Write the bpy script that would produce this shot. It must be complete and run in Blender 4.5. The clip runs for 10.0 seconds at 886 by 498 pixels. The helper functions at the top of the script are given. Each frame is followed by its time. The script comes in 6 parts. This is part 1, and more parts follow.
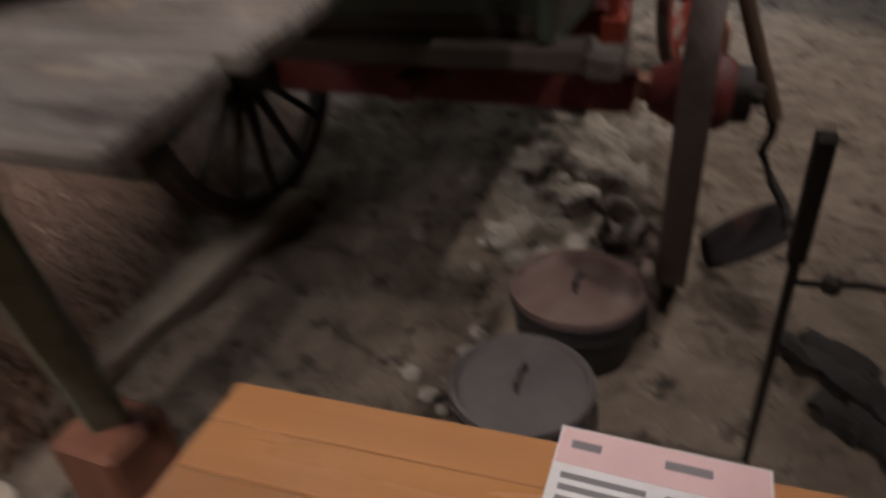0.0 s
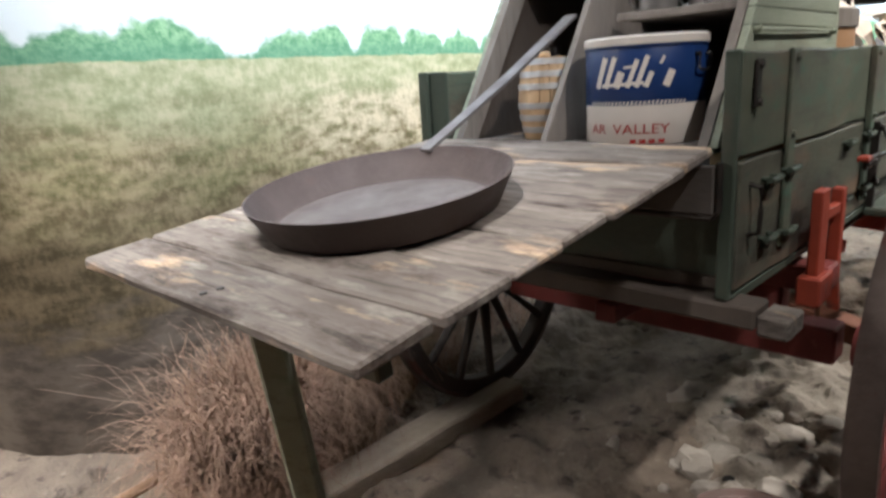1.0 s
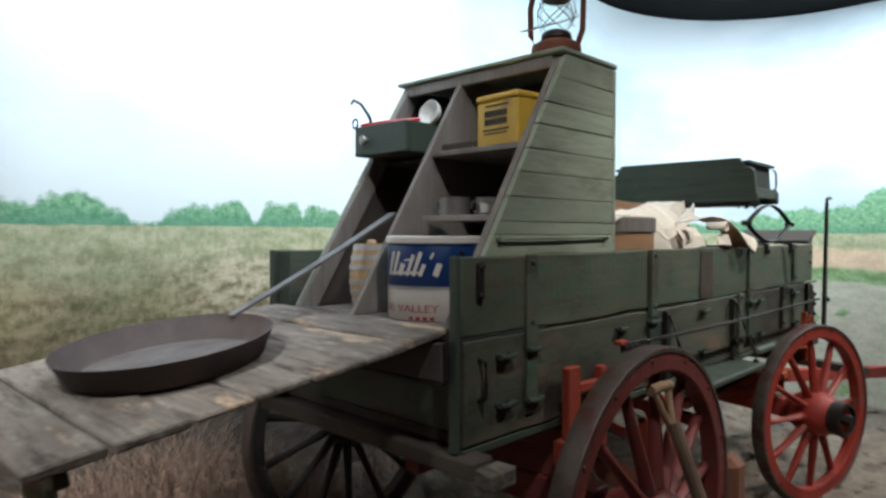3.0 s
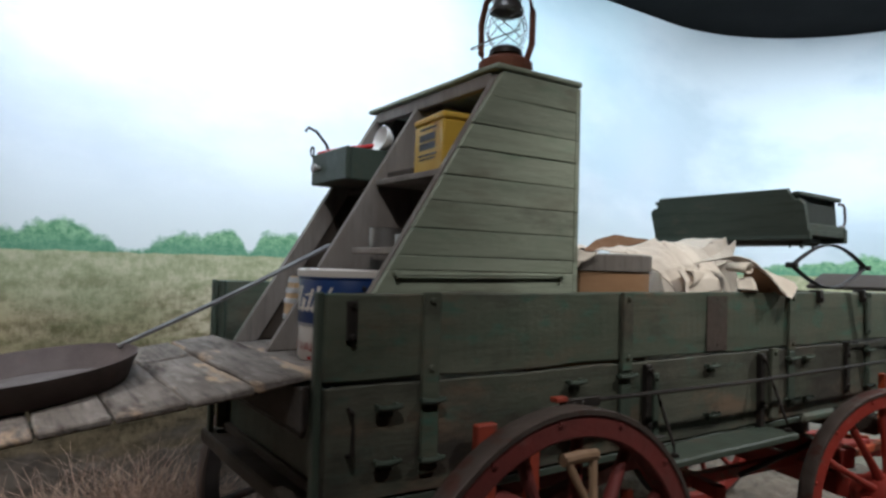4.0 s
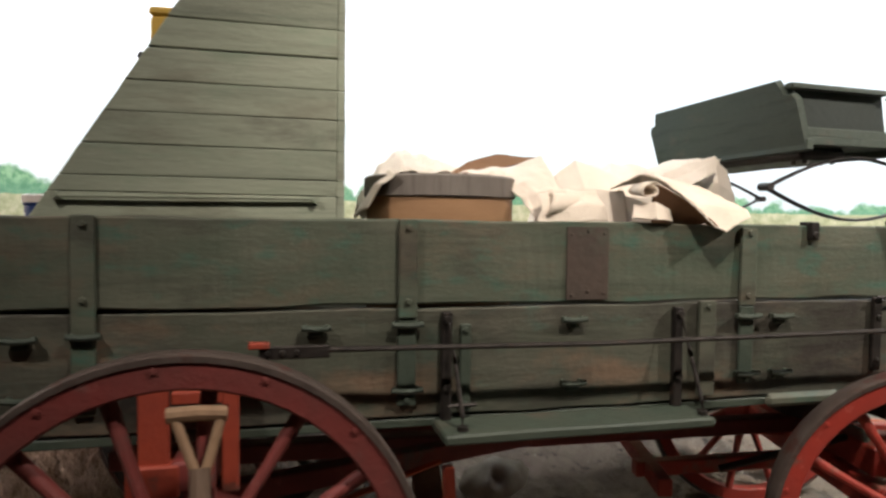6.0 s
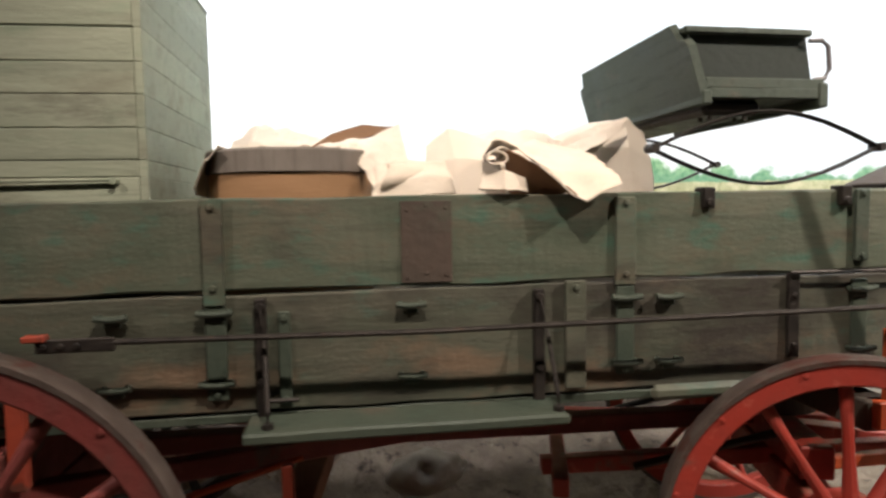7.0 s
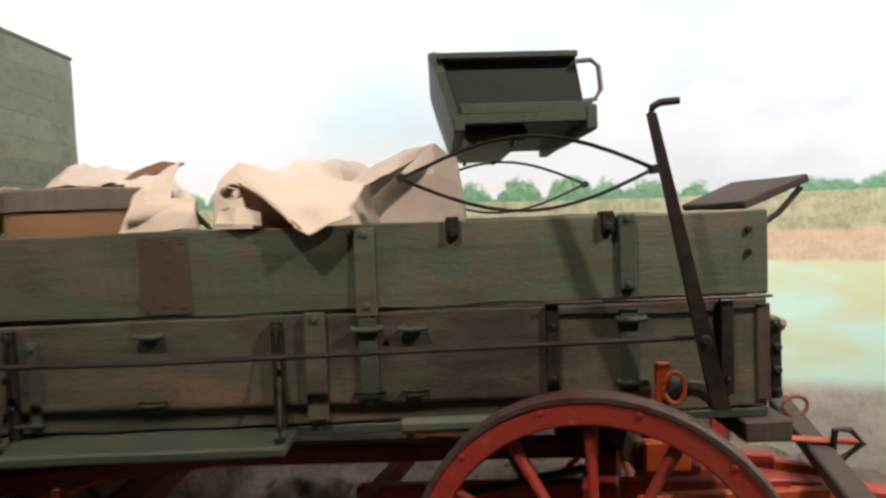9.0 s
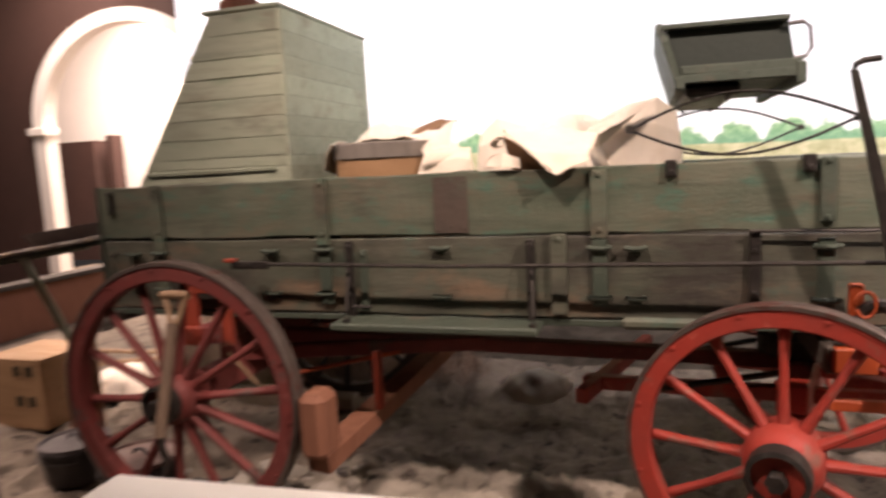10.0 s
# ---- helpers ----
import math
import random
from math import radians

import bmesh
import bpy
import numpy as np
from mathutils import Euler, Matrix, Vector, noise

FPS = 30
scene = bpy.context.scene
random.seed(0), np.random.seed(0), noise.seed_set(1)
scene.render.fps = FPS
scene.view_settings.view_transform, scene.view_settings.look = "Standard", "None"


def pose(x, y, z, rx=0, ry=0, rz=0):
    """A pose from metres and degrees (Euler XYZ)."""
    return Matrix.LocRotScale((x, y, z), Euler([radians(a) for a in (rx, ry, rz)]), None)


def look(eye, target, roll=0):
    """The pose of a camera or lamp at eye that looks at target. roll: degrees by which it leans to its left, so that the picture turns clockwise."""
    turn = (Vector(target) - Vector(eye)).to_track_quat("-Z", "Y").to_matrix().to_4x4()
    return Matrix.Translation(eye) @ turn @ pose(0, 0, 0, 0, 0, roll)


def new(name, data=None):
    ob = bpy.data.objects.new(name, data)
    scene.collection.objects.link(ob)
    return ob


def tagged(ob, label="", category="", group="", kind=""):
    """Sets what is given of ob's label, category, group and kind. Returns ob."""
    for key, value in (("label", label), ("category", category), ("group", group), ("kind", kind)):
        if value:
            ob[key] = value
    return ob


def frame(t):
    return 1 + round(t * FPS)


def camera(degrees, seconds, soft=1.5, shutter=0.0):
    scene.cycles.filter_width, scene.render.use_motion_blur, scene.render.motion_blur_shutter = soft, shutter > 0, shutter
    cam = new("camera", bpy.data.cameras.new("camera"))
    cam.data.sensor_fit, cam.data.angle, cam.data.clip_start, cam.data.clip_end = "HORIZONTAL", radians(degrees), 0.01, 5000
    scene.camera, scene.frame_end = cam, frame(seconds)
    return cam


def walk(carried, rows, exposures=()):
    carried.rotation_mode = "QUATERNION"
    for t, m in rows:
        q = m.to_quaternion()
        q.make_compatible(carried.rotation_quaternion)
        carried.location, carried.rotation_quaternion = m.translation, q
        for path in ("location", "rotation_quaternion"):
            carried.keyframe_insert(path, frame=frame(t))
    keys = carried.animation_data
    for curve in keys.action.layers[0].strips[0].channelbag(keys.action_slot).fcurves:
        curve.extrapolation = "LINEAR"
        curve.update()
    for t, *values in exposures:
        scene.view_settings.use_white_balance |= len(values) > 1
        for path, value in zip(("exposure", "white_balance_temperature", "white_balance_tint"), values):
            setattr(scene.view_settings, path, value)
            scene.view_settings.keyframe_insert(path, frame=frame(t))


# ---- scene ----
cam = camera(67.8, 10.0, 2.6, 0.5)
METRES, EYE, TILT, LEAN, TURN = 8.0, 1.5, 0.0, 0.0, 0.0
PATH = [
    (0, (-1.301, -0.298, 1.257), (0.256, 0.392, 0.208), -4.5),
    (0.2, (-1.4, -0.352, 1.333), (0.152, 0.58, 0.481), -7.0),
    (0.4, (-1.454, -0.374, 1.381), (0.053, 0.707, 0.632), -6.3),
    (0.5, (-1.451, -0.387, 1.383), (0.024, 0.772, 0.692), -6.9),
    (1, (-1.459, -0.531, 1.426), (-0.083, 0.833, 0.931), -3.5),
    (1.5, (-1.528, -0.678, 1.471), (-0.05, 0.626, 1.132), -0.1),
    (2, (-1.613, -0.819, 1.497), (-0.069, 0.422, 1.223), -0.4),
    (2.5, (-1.537, -1.037, 1.511), (-0.026, 0.266, 1.367), 1.3),
    (3, (-1.327, -1.209, 1.513), (0.106, 0.185, 1.466), 0.1),
    (3.2, (-1.197, -1.204, 1.496), (0.202, 0.226, 1.486), 0.5),
    (4.3, (-0.482, -1.6, 1.53), (0.525, 0.127, 1.584), 2.0),
    (4.5, (-0.338, -1.626, 1.518), (0.607, 0.136, 1.573), 2.4),
    (5, (0.055, -1.67, 1.499), (0.912, 0.136, 1.542), 2.1),
    (5.2, (0.207, -1.723, 1.479), (1.009, 0.109, 1.484), 2.0),
    (6.3, (0.942, -1.714, 1.449), (1.347, 0.242, 1.348), 0.3),
    (6.5, (1.083, -1.697, 1.46), (1.457, 0.264, 1.35), -0.0),
    (7, (1.401, -1.666, 1.432), (1.687, 0.308, 1.292), -1.0),
    (7.5, (1.728, -1.638, 1.431), (1.891, 0.348, 1.27), -1.7),
    (8, (2.013, -1.513, 1.446), (2.208, 0.469, 1.263), -2.0),
    (8.5, (2.239, -1.546, 1.479), (2.407, 0.443, 1.362), -2.2),
    (9, (2.325, -1.748, 1.463), (2.34, 0.249, 1.365), -2.2),
    (9.2, (2.276, -1.861, 1.424), (2.259, 0.134, 1.287), -1.9),
    (9.5, (2.249, -2.038, 1.467), (2.13, -0.061, 1.185), -1.5),
    (9.8, (2.247, -2.213, 1.455), (1.835, -0.271, 1.218), -2.3),
    (10, (2.293, -2.319, 1.48), (1.697, -0.427, 1.228), -2.7),
]
EXPOSURES = [(0, -0.45, 6000, 15), (0.2, -0.05, 6000, 12), (0.5, 0.9, 5900, 9), (1, 0.80, 5700, 8), (2, 0.53, 5500, 5), (2.5, 0.38, 5450, 2), (3.2, -0.07, 5450, 3), (4.5, -0.39, 5550, 8),
             (5.2, -0.2, 5800, 10), (6.3, 0.54, 6300, 12), (7.5, 0.50, 6500, 15), (8, 0.70, 6500, 17), (8.5, 0.35, 6500, 18), (9, 0.0, 6600, 19), (9.5, 0.35, 6800, 22), (10, 0.74, 7000, 28)]
walk(cam, [(t, look(eye, target, roll)) for t, eye, target, roll in PATH], EXPOSURES)


# ---- room light ----
def hide_world():
    w = bpy.data.worlds.new("world")
    w.use_nodes = True
    w.node_tree.nodes["Background"].inputs[0].default_value = (0.9, 0.85, 0.8, 1)
    w.node_tree.nodes["Background"].inputs[1].default_value = 0.02
    scene.world = w


hide_world()


def area(name, eye, target, watts, size, colour, size_y=None):
    d = bpy.data.lights.new(name, "AREA")
    d.energy, d.size, d.color = watts, size, colour
    if size_y:
        d.shape, d.size_y, d.spread = "RECTANGLE", size_y, radians(124)
    ob = new(name, d)
    ob.matrix_world = look(eye, target)
    return ob


def spot(name, eye, target, watts, degrees, colour, radius=0.05, blend=0.6):
    d = bpy.data.lights.new(name, "SPOT")
    d.energy, d.spot_size, d.spot_blend, d.color, d.shadow_soft_size = watts, radians(degrees), blend, colour, radius
    ob = new(name, d)
    ob.matrix_world = look(eye, target)
    return ob


area("mural_wash", (0.2, 0.22, 3.42), (0.2, 1.7, 2.4), 99, 3.2, (0.95, 0.98, 1.0), 0.25)
area("mural_wash", (2.9, 0.22, 3.42), (3.2, 1.7, 2.25), 36, 2.0, (0.95, 0.98, 1.0), 0.25)
area("mural_wash", (4.1, -0.5, 3.42), (5.0, 0.6, 1.5), 84, 1.6, (0.95, 0.98, 1.0), 0.25)
spot("track_spot", (4.3, -1.35, 3.3), (2.9, -0.1, 0.75), 290, 62, (1.0, 0.89, 0.76))
spot("track_spot", (1.65, -1.35, 3.35), (1.85, 0.0, 0.9), 168, 78, (1.0, 0.89, 0.76))
spot("track_spot", (-0.7, -1.35, 3.35), (0.42, -0.1, 0.95), 120, 68, (1.0, 0.89, 0.78))
spot("track_spot", (-1.9, -0.2, 3.3), (-1.05, 0.32, 1.05), 225, 44, (1.0, 0.89, 0.78))
spot("track_spot", (-1.5, 0.8, 3.3), (-0.80, 1.36, 0.3), 175, 36, (1.0, 0.89, 0.78))
# unseen fill, added to lift the dark gallery walls
area("gallery_fill", (-4.2, 3.2, 4.4), (-4.2, 3.3, 0), 110, 1.2, (1.0, 0.88, 0.76))


# ---- materials ----
def mat(name, base, second=None, rough=0.7, metal=0.0, scale=6.0, stretch=(1, 1, 1), mix=0.5, bump=0.3, bump_scale=40.0,
        third=None, third_at=0.6, third_scale=2.5, spec=0.3, per_object=0.0, third_soft=0.08, fourth=None, grain=None, grain_dark=0.25, fourth_at=0.56,
        stain=None, stain_at=0.5, stain_scale=1.6, bump_dist=0.01):
    """Two-scale mottled surface: base and second blend by a fine noise, third comes in as worn patches."""
    m = bpy.data.materials.new(name)
    m.use_nodes = True
    nt = m.node_tree
    b = nt.nodes["Principled BSDF"]
    b.inputs["Roughness"].default_value, b.inputs["Metallic"].default_value = rough, metal
    b.inputs["Specular IOR Level"].default_value = spec
    N, L = nt.nodes.new, nt.links.new
    tc, mp = N("ShaderNodeTexCoord"), N("ShaderNodeMapping")
    mp.inputs["Scale"].default_value = stretch
    info = N("ShaderNodeObjectInfo")
    off = N("ShaderNodeVectorMath")
    off.operation = "ADD"
    rnd = N("ShaderNodeMath")
    rnd.operation, rnd.inputs[1].default_value = "MULTIPLY", 37.0
    L(info.outputs["Random"], rnd.inputs[0])
    L(tc.outputs["Object"], mp.inputs["Vector"])
    L(mp.outputs[0], off.inputs[0])
    L(rnd.outputs[0], off.inputs[1])
    second = second or tuple(c * 0.7 for c in base)

    def noise_tex(s, detail=6.0, vec=off.outputs[0]):
        n = N("ShaderNodeTexNoise")
        n.inputs["Scale"].default_value, n.inputs["Detail"].default_value = s, detail
        n.inputs["Roughness"].default_value = 0.62
        L(vec, n.inputs["Vector"])
        return n

    def ramp(src, lo, hi):
        r = N("ShaderNodeMapRange")
        r.inputs[1].default_value, r.inputs[2].default_value = lo, hi
        L(src, r.inputs[0])
        return r.outputs[0]

    def blend(f, a, c):
        x = N("ShaderNodeMix")
        x.data_type = "RGBA"
        L(f, x.inputs[0])
        for src, i in ((a, 6), (c, 7)):
            if isinstance(src, tuple):
                x.inputs[i].default_value = (*src, 1)
            else:
                L(src, x.inputs[i])
        return x.outputs[2]

    fine = noise_tex(scale)
    col = blend(ramp(fine.outputs["Fac"], 0.5 - 0.5 * mix, 0.5 + 0.5 * mix), tuple(base), tuple(second))
    if third:
        big = noise_tex(third_scale, 8.0)
        col = blend(ramp(big.outputs["Fac"], third_at, third_at + third_soft), col, tuple(third))
    if fourth:
        pale = noise_tex(third_scale * 3.1, 8.0)
        col = blend(ramp(pale.outputs["Fac"], fourth_at, fourth_at + 0.16), col, tuple(fourth))
    if stain:
        dirt = noise_tex(stain_scale, 9.0)
        dirt.inputs["Roughness"].default_value = 0.72
        col = blend(ramp(dirt.outputs["Fac"], stain_at, stain_at + 0.16), col, tuple(stain))
    gmap = None
    if grain:
        gm = N("ShaderNodeMapping")
        gm.inputs["Scale"].default_value = grain
        L(tc.outputs["Object"], gm.inputs["Vector"])
        go = N("ShaderNodeVectorMath")
        go.operation = "ADD"
        L(gm.outputs[0], go.inputs[0])
        L(rnd.outputs[0], go.inputs[1])
        gmap = noise_tex(9.0, 9.0, go.outputs[0])
        gmap.inputs["Roughness"].default_value = 0.7
        mul = N("ShaderNodeMix")
        mul.data_type, mul.blend_type = "RGBA", "MULTIPLY"
        L(ramp(gmap.outputs["Fac"], 0.52, 0.70), mul.inputs[0])
        L(col, mul.inputs[6])
        mul.inputs[7].default_value = (1 - grain_dark, 1 - grain_dark, 1 - grain_dark, 1)
        col = mul.outputs[2]
    if per_object:
        hsv = N("ShaderNodeHueSaturation")
        v = N("ShaderNodeMapRange")
        v.inputs[3].default_value, v.inputs[4].default_value = 1 - per_object, 1 + per_object
        L(info.outputs["Random"], v.inputs[0])
        L(v.outputs[0], hsv.inputs["Value"])
        L(col, hsv.inputs["Color"])
        col = hsv.outputs[0]
    L(col, b.inputs["Base Color"])
    bn = noise_tex(bump_scale, 5.0)
    bp = N("ShaderNodeBump")
    bp.inputs["Strength"].default_value, bp.inputs["Distance"].default_value = bump, bump_dist
    if gmap:
        add = N("ShaderNodeMath")
        add.operation = "ADD"
        L(bn.outputs["Fac"], add.inputs[0])
        L(gmap.outputs["Fac"], add.inputs[1])
        L(add.outputs[0], bp.inputs["Height"])
    else:
        L(bn.outputs["Fac"], bp.inputs["Height"])
    L(bp.outputs[0], b.inputs["Normal"])
    rr = ramp(fine.outputs["Fac"], 0.3, 0.7)
    mr = N("ShaderNodeMapRange")
    mr.inputs[3].default_value, mr.inputs[4].default_value = max(0.02, rough - 0.12), min(1, rough + 0.12)
    L(rr, mr.inputs[0])
    L(mr.outputs[0], b.inputs["Roughness"])
    return m


GRAIN = (0.22, 3, 3)
green = mat("worn_green_paint", (0.072, 0.086, 0.059), (0.110, 0.112, 0.079), 0.58, scale=4.5, stretch=(0.7, 1.6, 1.6), mix=0.32, third=(0.135, 0.098, 0.065), third_at=0.51,
            third_scale=3.4, third_soft=0.2, bump=0.22, bump_scale=55, per_object=0.06, fourth=(0.056, 0.112, 0.080), fourth_at=0.54, grain=(0.18, 3.0, 3.0), grain_dark=0.30,
            stain=(0.050, 0.044, 0.034), stain_at=0.52, stain_scale=1.8)
green_low = mat("dirty_green_paint", (0.064, 0.072, 0.050), (0.102, 0.095, 0.069), 0.62, scale=4.5, stretch=(0.7, 1.6, 1.6), mix=0.34, third=(0.150, 0.102, 0.066), third_at=0.53,
                third_scale=3.0, third_soft=0.13, bump=0.26, bump_scale=55, per_object=0.06, fourth=(0.060, 0.10, 0.075), fourth_at=0.56, grain=(0.18, 3.0, 3.0), grain_dark=0.32,
                stain=(0.040, 0.034, 0.027), stain_at=0.44, stain_scale=1.7)
seat_green = mat("faded_seat_green", (0.042, 0.056, 0.042), (0.066, 0.078, 0.060), 0.6, scale=9, stretch=(1.5, 0.7, 1.5), third=(0.10, 0.085, 0.062), third_at=0.58, third_scale=4, third_soft=0.15,
                 bump=0.2, bump_scale=50, grain=(4, 0.3, 4), grain_dark=0.4)
# seat green darkened to hold the shade inside the seat
seat_shade = mat("green_darkened_for_shade", (0.018, 0.024, 0.019), (0.03, 0.036, 0.03), 0.7, scale=8, bump=0.2)
green_dark = mat("dark_green_paint", (0.042, 0.056, 0.042), (0.06, 0.07, 0.05), 0.55, scale=9, third=(0.09, 0.07, 0.05), third_at=0.58, third_scale=5, third_soft=0.2)
sage = mat("grey_green_paint", (0.245, 0.268, 0.192), (0.32, 0.335, 0.25), 0.72, scale=5, stretch=(0.5, 1.7, 1.7), third=(0.155, 0.135, 0.095), third_at=0.57, third_scale=3.0,
           third_soft=0.16, bump=0.24, bump_scale=60, per_object=0.13, grain=(0.18, 3.4, 3.4), grain_dark=0.34, fourth=(0.22, 0.265, 0.185), fourth_at=0.57, stain=(0.13, 0.12, 0.09), stain_at=0.58, stain_scale=2.6)
grey_wood = mat("weathered_grey_wood", (0.242, 0.207, 0.178), (0.115, 0.097, 0.083), 0.85, scale=9, stretch=(1.8, 0.5, 1.8), mix=0.5, third=(0.41, 0.30, 0.205),
                third_at=0.57, third_scale=5.0, third_soft=0.07, bump=0.45, bump_scale=50, per_object=0.2, grain=(8.5, 0.4, 8.5), grain_dark=0.6, fourth=(0.285, 0.256, 0.222), fourth_at=0.55,
                stain=(0.062, 0.048, 0.041), stain_at=0.50, stain_scale=5.5, spec=0.08)
sandy_timber = mat("sand_crusted_timber", (0.37, 0.31, 0.245), (0.25, 0.205, 0.16), 0.92, scale=8, stretch=(0.5, 2, 2), third=(0.14, 0.11, 0.085), third_at=0.6, third_scale=5, third_soft=0.15, bump=0.6, bump_scale=24, spec=0.1)
frame_wood = mat("dusty_board", (0.23, 0.20, 0.17), (0.15, 0.125, 0.105), 0.75, scale=8, stretch=(1.5, 1.5, 0.5), bump=0.2, bump_scale=40, grain=(7, 7, 0.4), grain_dark=0.3)
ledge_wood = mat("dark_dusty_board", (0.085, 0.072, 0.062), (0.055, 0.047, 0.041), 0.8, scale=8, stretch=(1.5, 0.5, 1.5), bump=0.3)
old_shaft = mat("dark_worn_shaft_wood", (0.175, 0.115, 0.078), (0.11, 0.072, 0.05), 0.6, scale=9, stretch=(3, 3, 0.3), bump=0.25)
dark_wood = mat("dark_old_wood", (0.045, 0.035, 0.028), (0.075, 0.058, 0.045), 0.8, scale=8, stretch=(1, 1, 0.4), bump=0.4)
# bare wheel wood, darkened further to paint the shade behind the wagon
bare_wheel_shaded = mat("weathered_wheel_wood_darkened_for_shade", (0.036, 0.028, 0.024), (0.062, 0.050, 0.042), 0.8, scale=10, third=(0.085, 0.04, 0.034), third_at=0.6, third_scale=6, bump=0.35, per_object=0.2)
red = mat("red_paint", (0.32, 0.036, 0.023), (0.25, 0.037, 0.026), 0.5, scale=10, third=(0.19, 0.075, 0.055), third_at=0.57, third_scale=7, bump=0.25, per_object=0.08, fourth=(0.42, 0.10, 0.07), fourth_at=0.6)
old_red = mat("faded_red_paint", (0.185, 0.036, 0.031), (0.125, 0.036, 0.030), 0.6, scale=10, third=(0.10, 0.060, 0.05), third_at=0.58, third_scale=6, bump=0.3, per_object=0.08, fourth=(0.24, 0.075, 0.065), fourth_at=0.6)
orange = mat("orange_paint", (0.42, 0.075, 0.02), (0.33, 0.055, 0.02), 0.5, scale=10, third=(0.16, 0.06, 0.04), third_at=0.60, third_scale=9, bump=0.2)
red_orange = mat("dull_red_orange_paint", (0.30, 0.048, 0.022), (0.22, 0.038, 0.022), 0.6, scale=10, third=(0.12, 0.045, 0.032), third_at=0.57, third_scale=9, bump=0.25)
iron = mat("dark_iron", (0.03, 0.027, 0.025), (0.055, 0.045, 0.038), 0.5, 0.6, scale=25, third=(0.09, 0.05, 0.032), third_at=0.64, third_scale=8, bump=0.25)
tyre_iron = mat("worn_tyre_iron", (0.085, 0.062, 0.052), (0.13, 0.10, 0.085), 0.5, 0.4, scale=20, third=(0.10, 0.045, 0.035), third_at=0.54, third_scale=8, bump=0.3)
pale_pan_iron = mat("paler_grey_iron", (0.135, 0.115, 0.106), (0.088, 0.073, 0.066), 0.62, 0.2, scale=9, third=(0.17, 0.15, 0.14), third_at=0.56, third_scale=5, third_soft=0.15, bump=0.25, bump_scale=110)
pan_iron = mat("dull_rusty_pan", (0.080, 0.060, 0.054), (0.060, 0.046, 0.042), 0.72, 0.1, scale=12, third=(0.105, 0.083, 0.075), third_at=0.55, third_scale=3, third_soft=0.2, bump=0.2, bump_scale=90,
               stain=(0.075, 0.046, 0.038), stain_at=0.58, stain_scale=8)
pot_iron = mat("cast_iron", (0.045, 0.042, 0.042), (0.07, 0.062, 0.06), 0.6, 0.4, scale=18, third=(0.13, 0.06, 0.045), third_at=0.6, third_scale=5, third_soft=0.15, bump=0.3)
grey_iron = mat("dull_grey_iron", (0.17, 0.155, 0.15), (0.12, 0.105, 0.1), 0.55, 0.35, scale=14, bump=0.12)
rust = mat("rust", (0.20, 0.075, 0.04), (0.13, 0.05, 0.032), 0.75, 0.2, scale=18, bump=0.3)
canvas = mat("cream_canvas", (0.80, 0.70, 0.585), (0.70, 0.59, 0.47), 0.9, scale=3, third=(0.62, 0.49, 0.36), third_at=0.62, third_scale=4, third_soft=0.2, bump=0.3, bump_scale=160,
             stain=(0.58, 0.46, 0.34), stain_at=0.62, stain_scale=7)
# brown that paints the shade inside the canvas folds
shaded_cloth = mat("brown_fold_shade", (0.22, 0.12, 0.06), (0.16, 0.085, 0.045), 0.9, scale=5, bump=0.2, bump_scale=120)
tub_wood = mat("tan_bentwood", (0.40, 0.23, 0.12), (0.32, 0.18, 0.09), 0.6, scale=6, stretch=(1, 1, 4), bump=0.15)
sand = mat("trodden_sand", (0.255, 0.203, 0.155), (0.125, 0.097, 0.076), 0.95, scale=7, third=(0.045, 0.036, 0.030), third_at=0.56, third_scale=9, third_soft=0.12, bump=1.0, bump_scale=17, spec=0.1, mix=0.6,
           bump_dist=0.03, fourth=(0.31, 0.262, 0.21), fourth_at=0.60)
straw = mat("dry_straw", (0.385, 0.272, 0.178), (0.155, 0.080, 0.066), 0.85, scale=38, mix=0.5, bump=0.1)
stone = mat("pale_ash_stone", (0.42, 0.37, 0.31), (0.3, 0.26, 0.22), 0.9, scale=8, third=(0.1, 0.085, 0.075), third_at=0.6, third_scale=6, bump=0.7, bump_scale=18, per_object=0.15)
# pale tone that paints the lamplit strip of ground under the wagon
ash = mat("pale_lit_ground", (0.36, 0.312, 0.255), (0.23, 0.192, 0.158), 0.95, scale=7, third=(0.11, 0.09, 0.075), third_at=0.56, third_scale=8, third_soft=0.1, bump=1.0, bump_scale=20, bump_dist=0.02, spec=0.1)
char = mat("charred_wood", (0.022, 0.02, 0.019), (0.05, 0.045, 0.04), 0.9, scale=18, bump=0.8, bump_scale=30)
handle_wood = mat("worn_handle_wood", (0.30, 0.19, 0.11), (0.2, 0.12, 0.07), 0.6, scale=9, stretch=(3, 3, 0.3), bump=0.2)
block_wood = mat("raw_red_brown_wood", (0.23, 0.095, 0.055), (0.17, 0.07, 0.042), 0.75, scale=9, stretch=(2, 2, 0.4), bump=0.3)
navy = mat("navy_tin_paint", (0.010, 0.030, 0.115), (0.013, 0.038, 0.135), 0.4, scale=20, bump=0.03, spec=0.4, third=(0.04, 0.05, 0.085), third_at=0.68, third_scale=6)
tin_white = mat("white_tin_paint", (0.66, 0.6, 0.54), (0.58, 0.52, 0.46), 0.4, scale=8, bump=0.03, third=(0.35, 0.28, 0.23), third_at=0.7, third_scale=7)
tin_red = mat("red_print", (0.38, 0.035, 0.03), None, 0.45, bump=0.02)
tin_metal = mat("dull_tin", (0.34, 0.32, 0.3), (0.24, 0.22, 0.2), 0.4, 0.8, scale=12, bump=0.08)
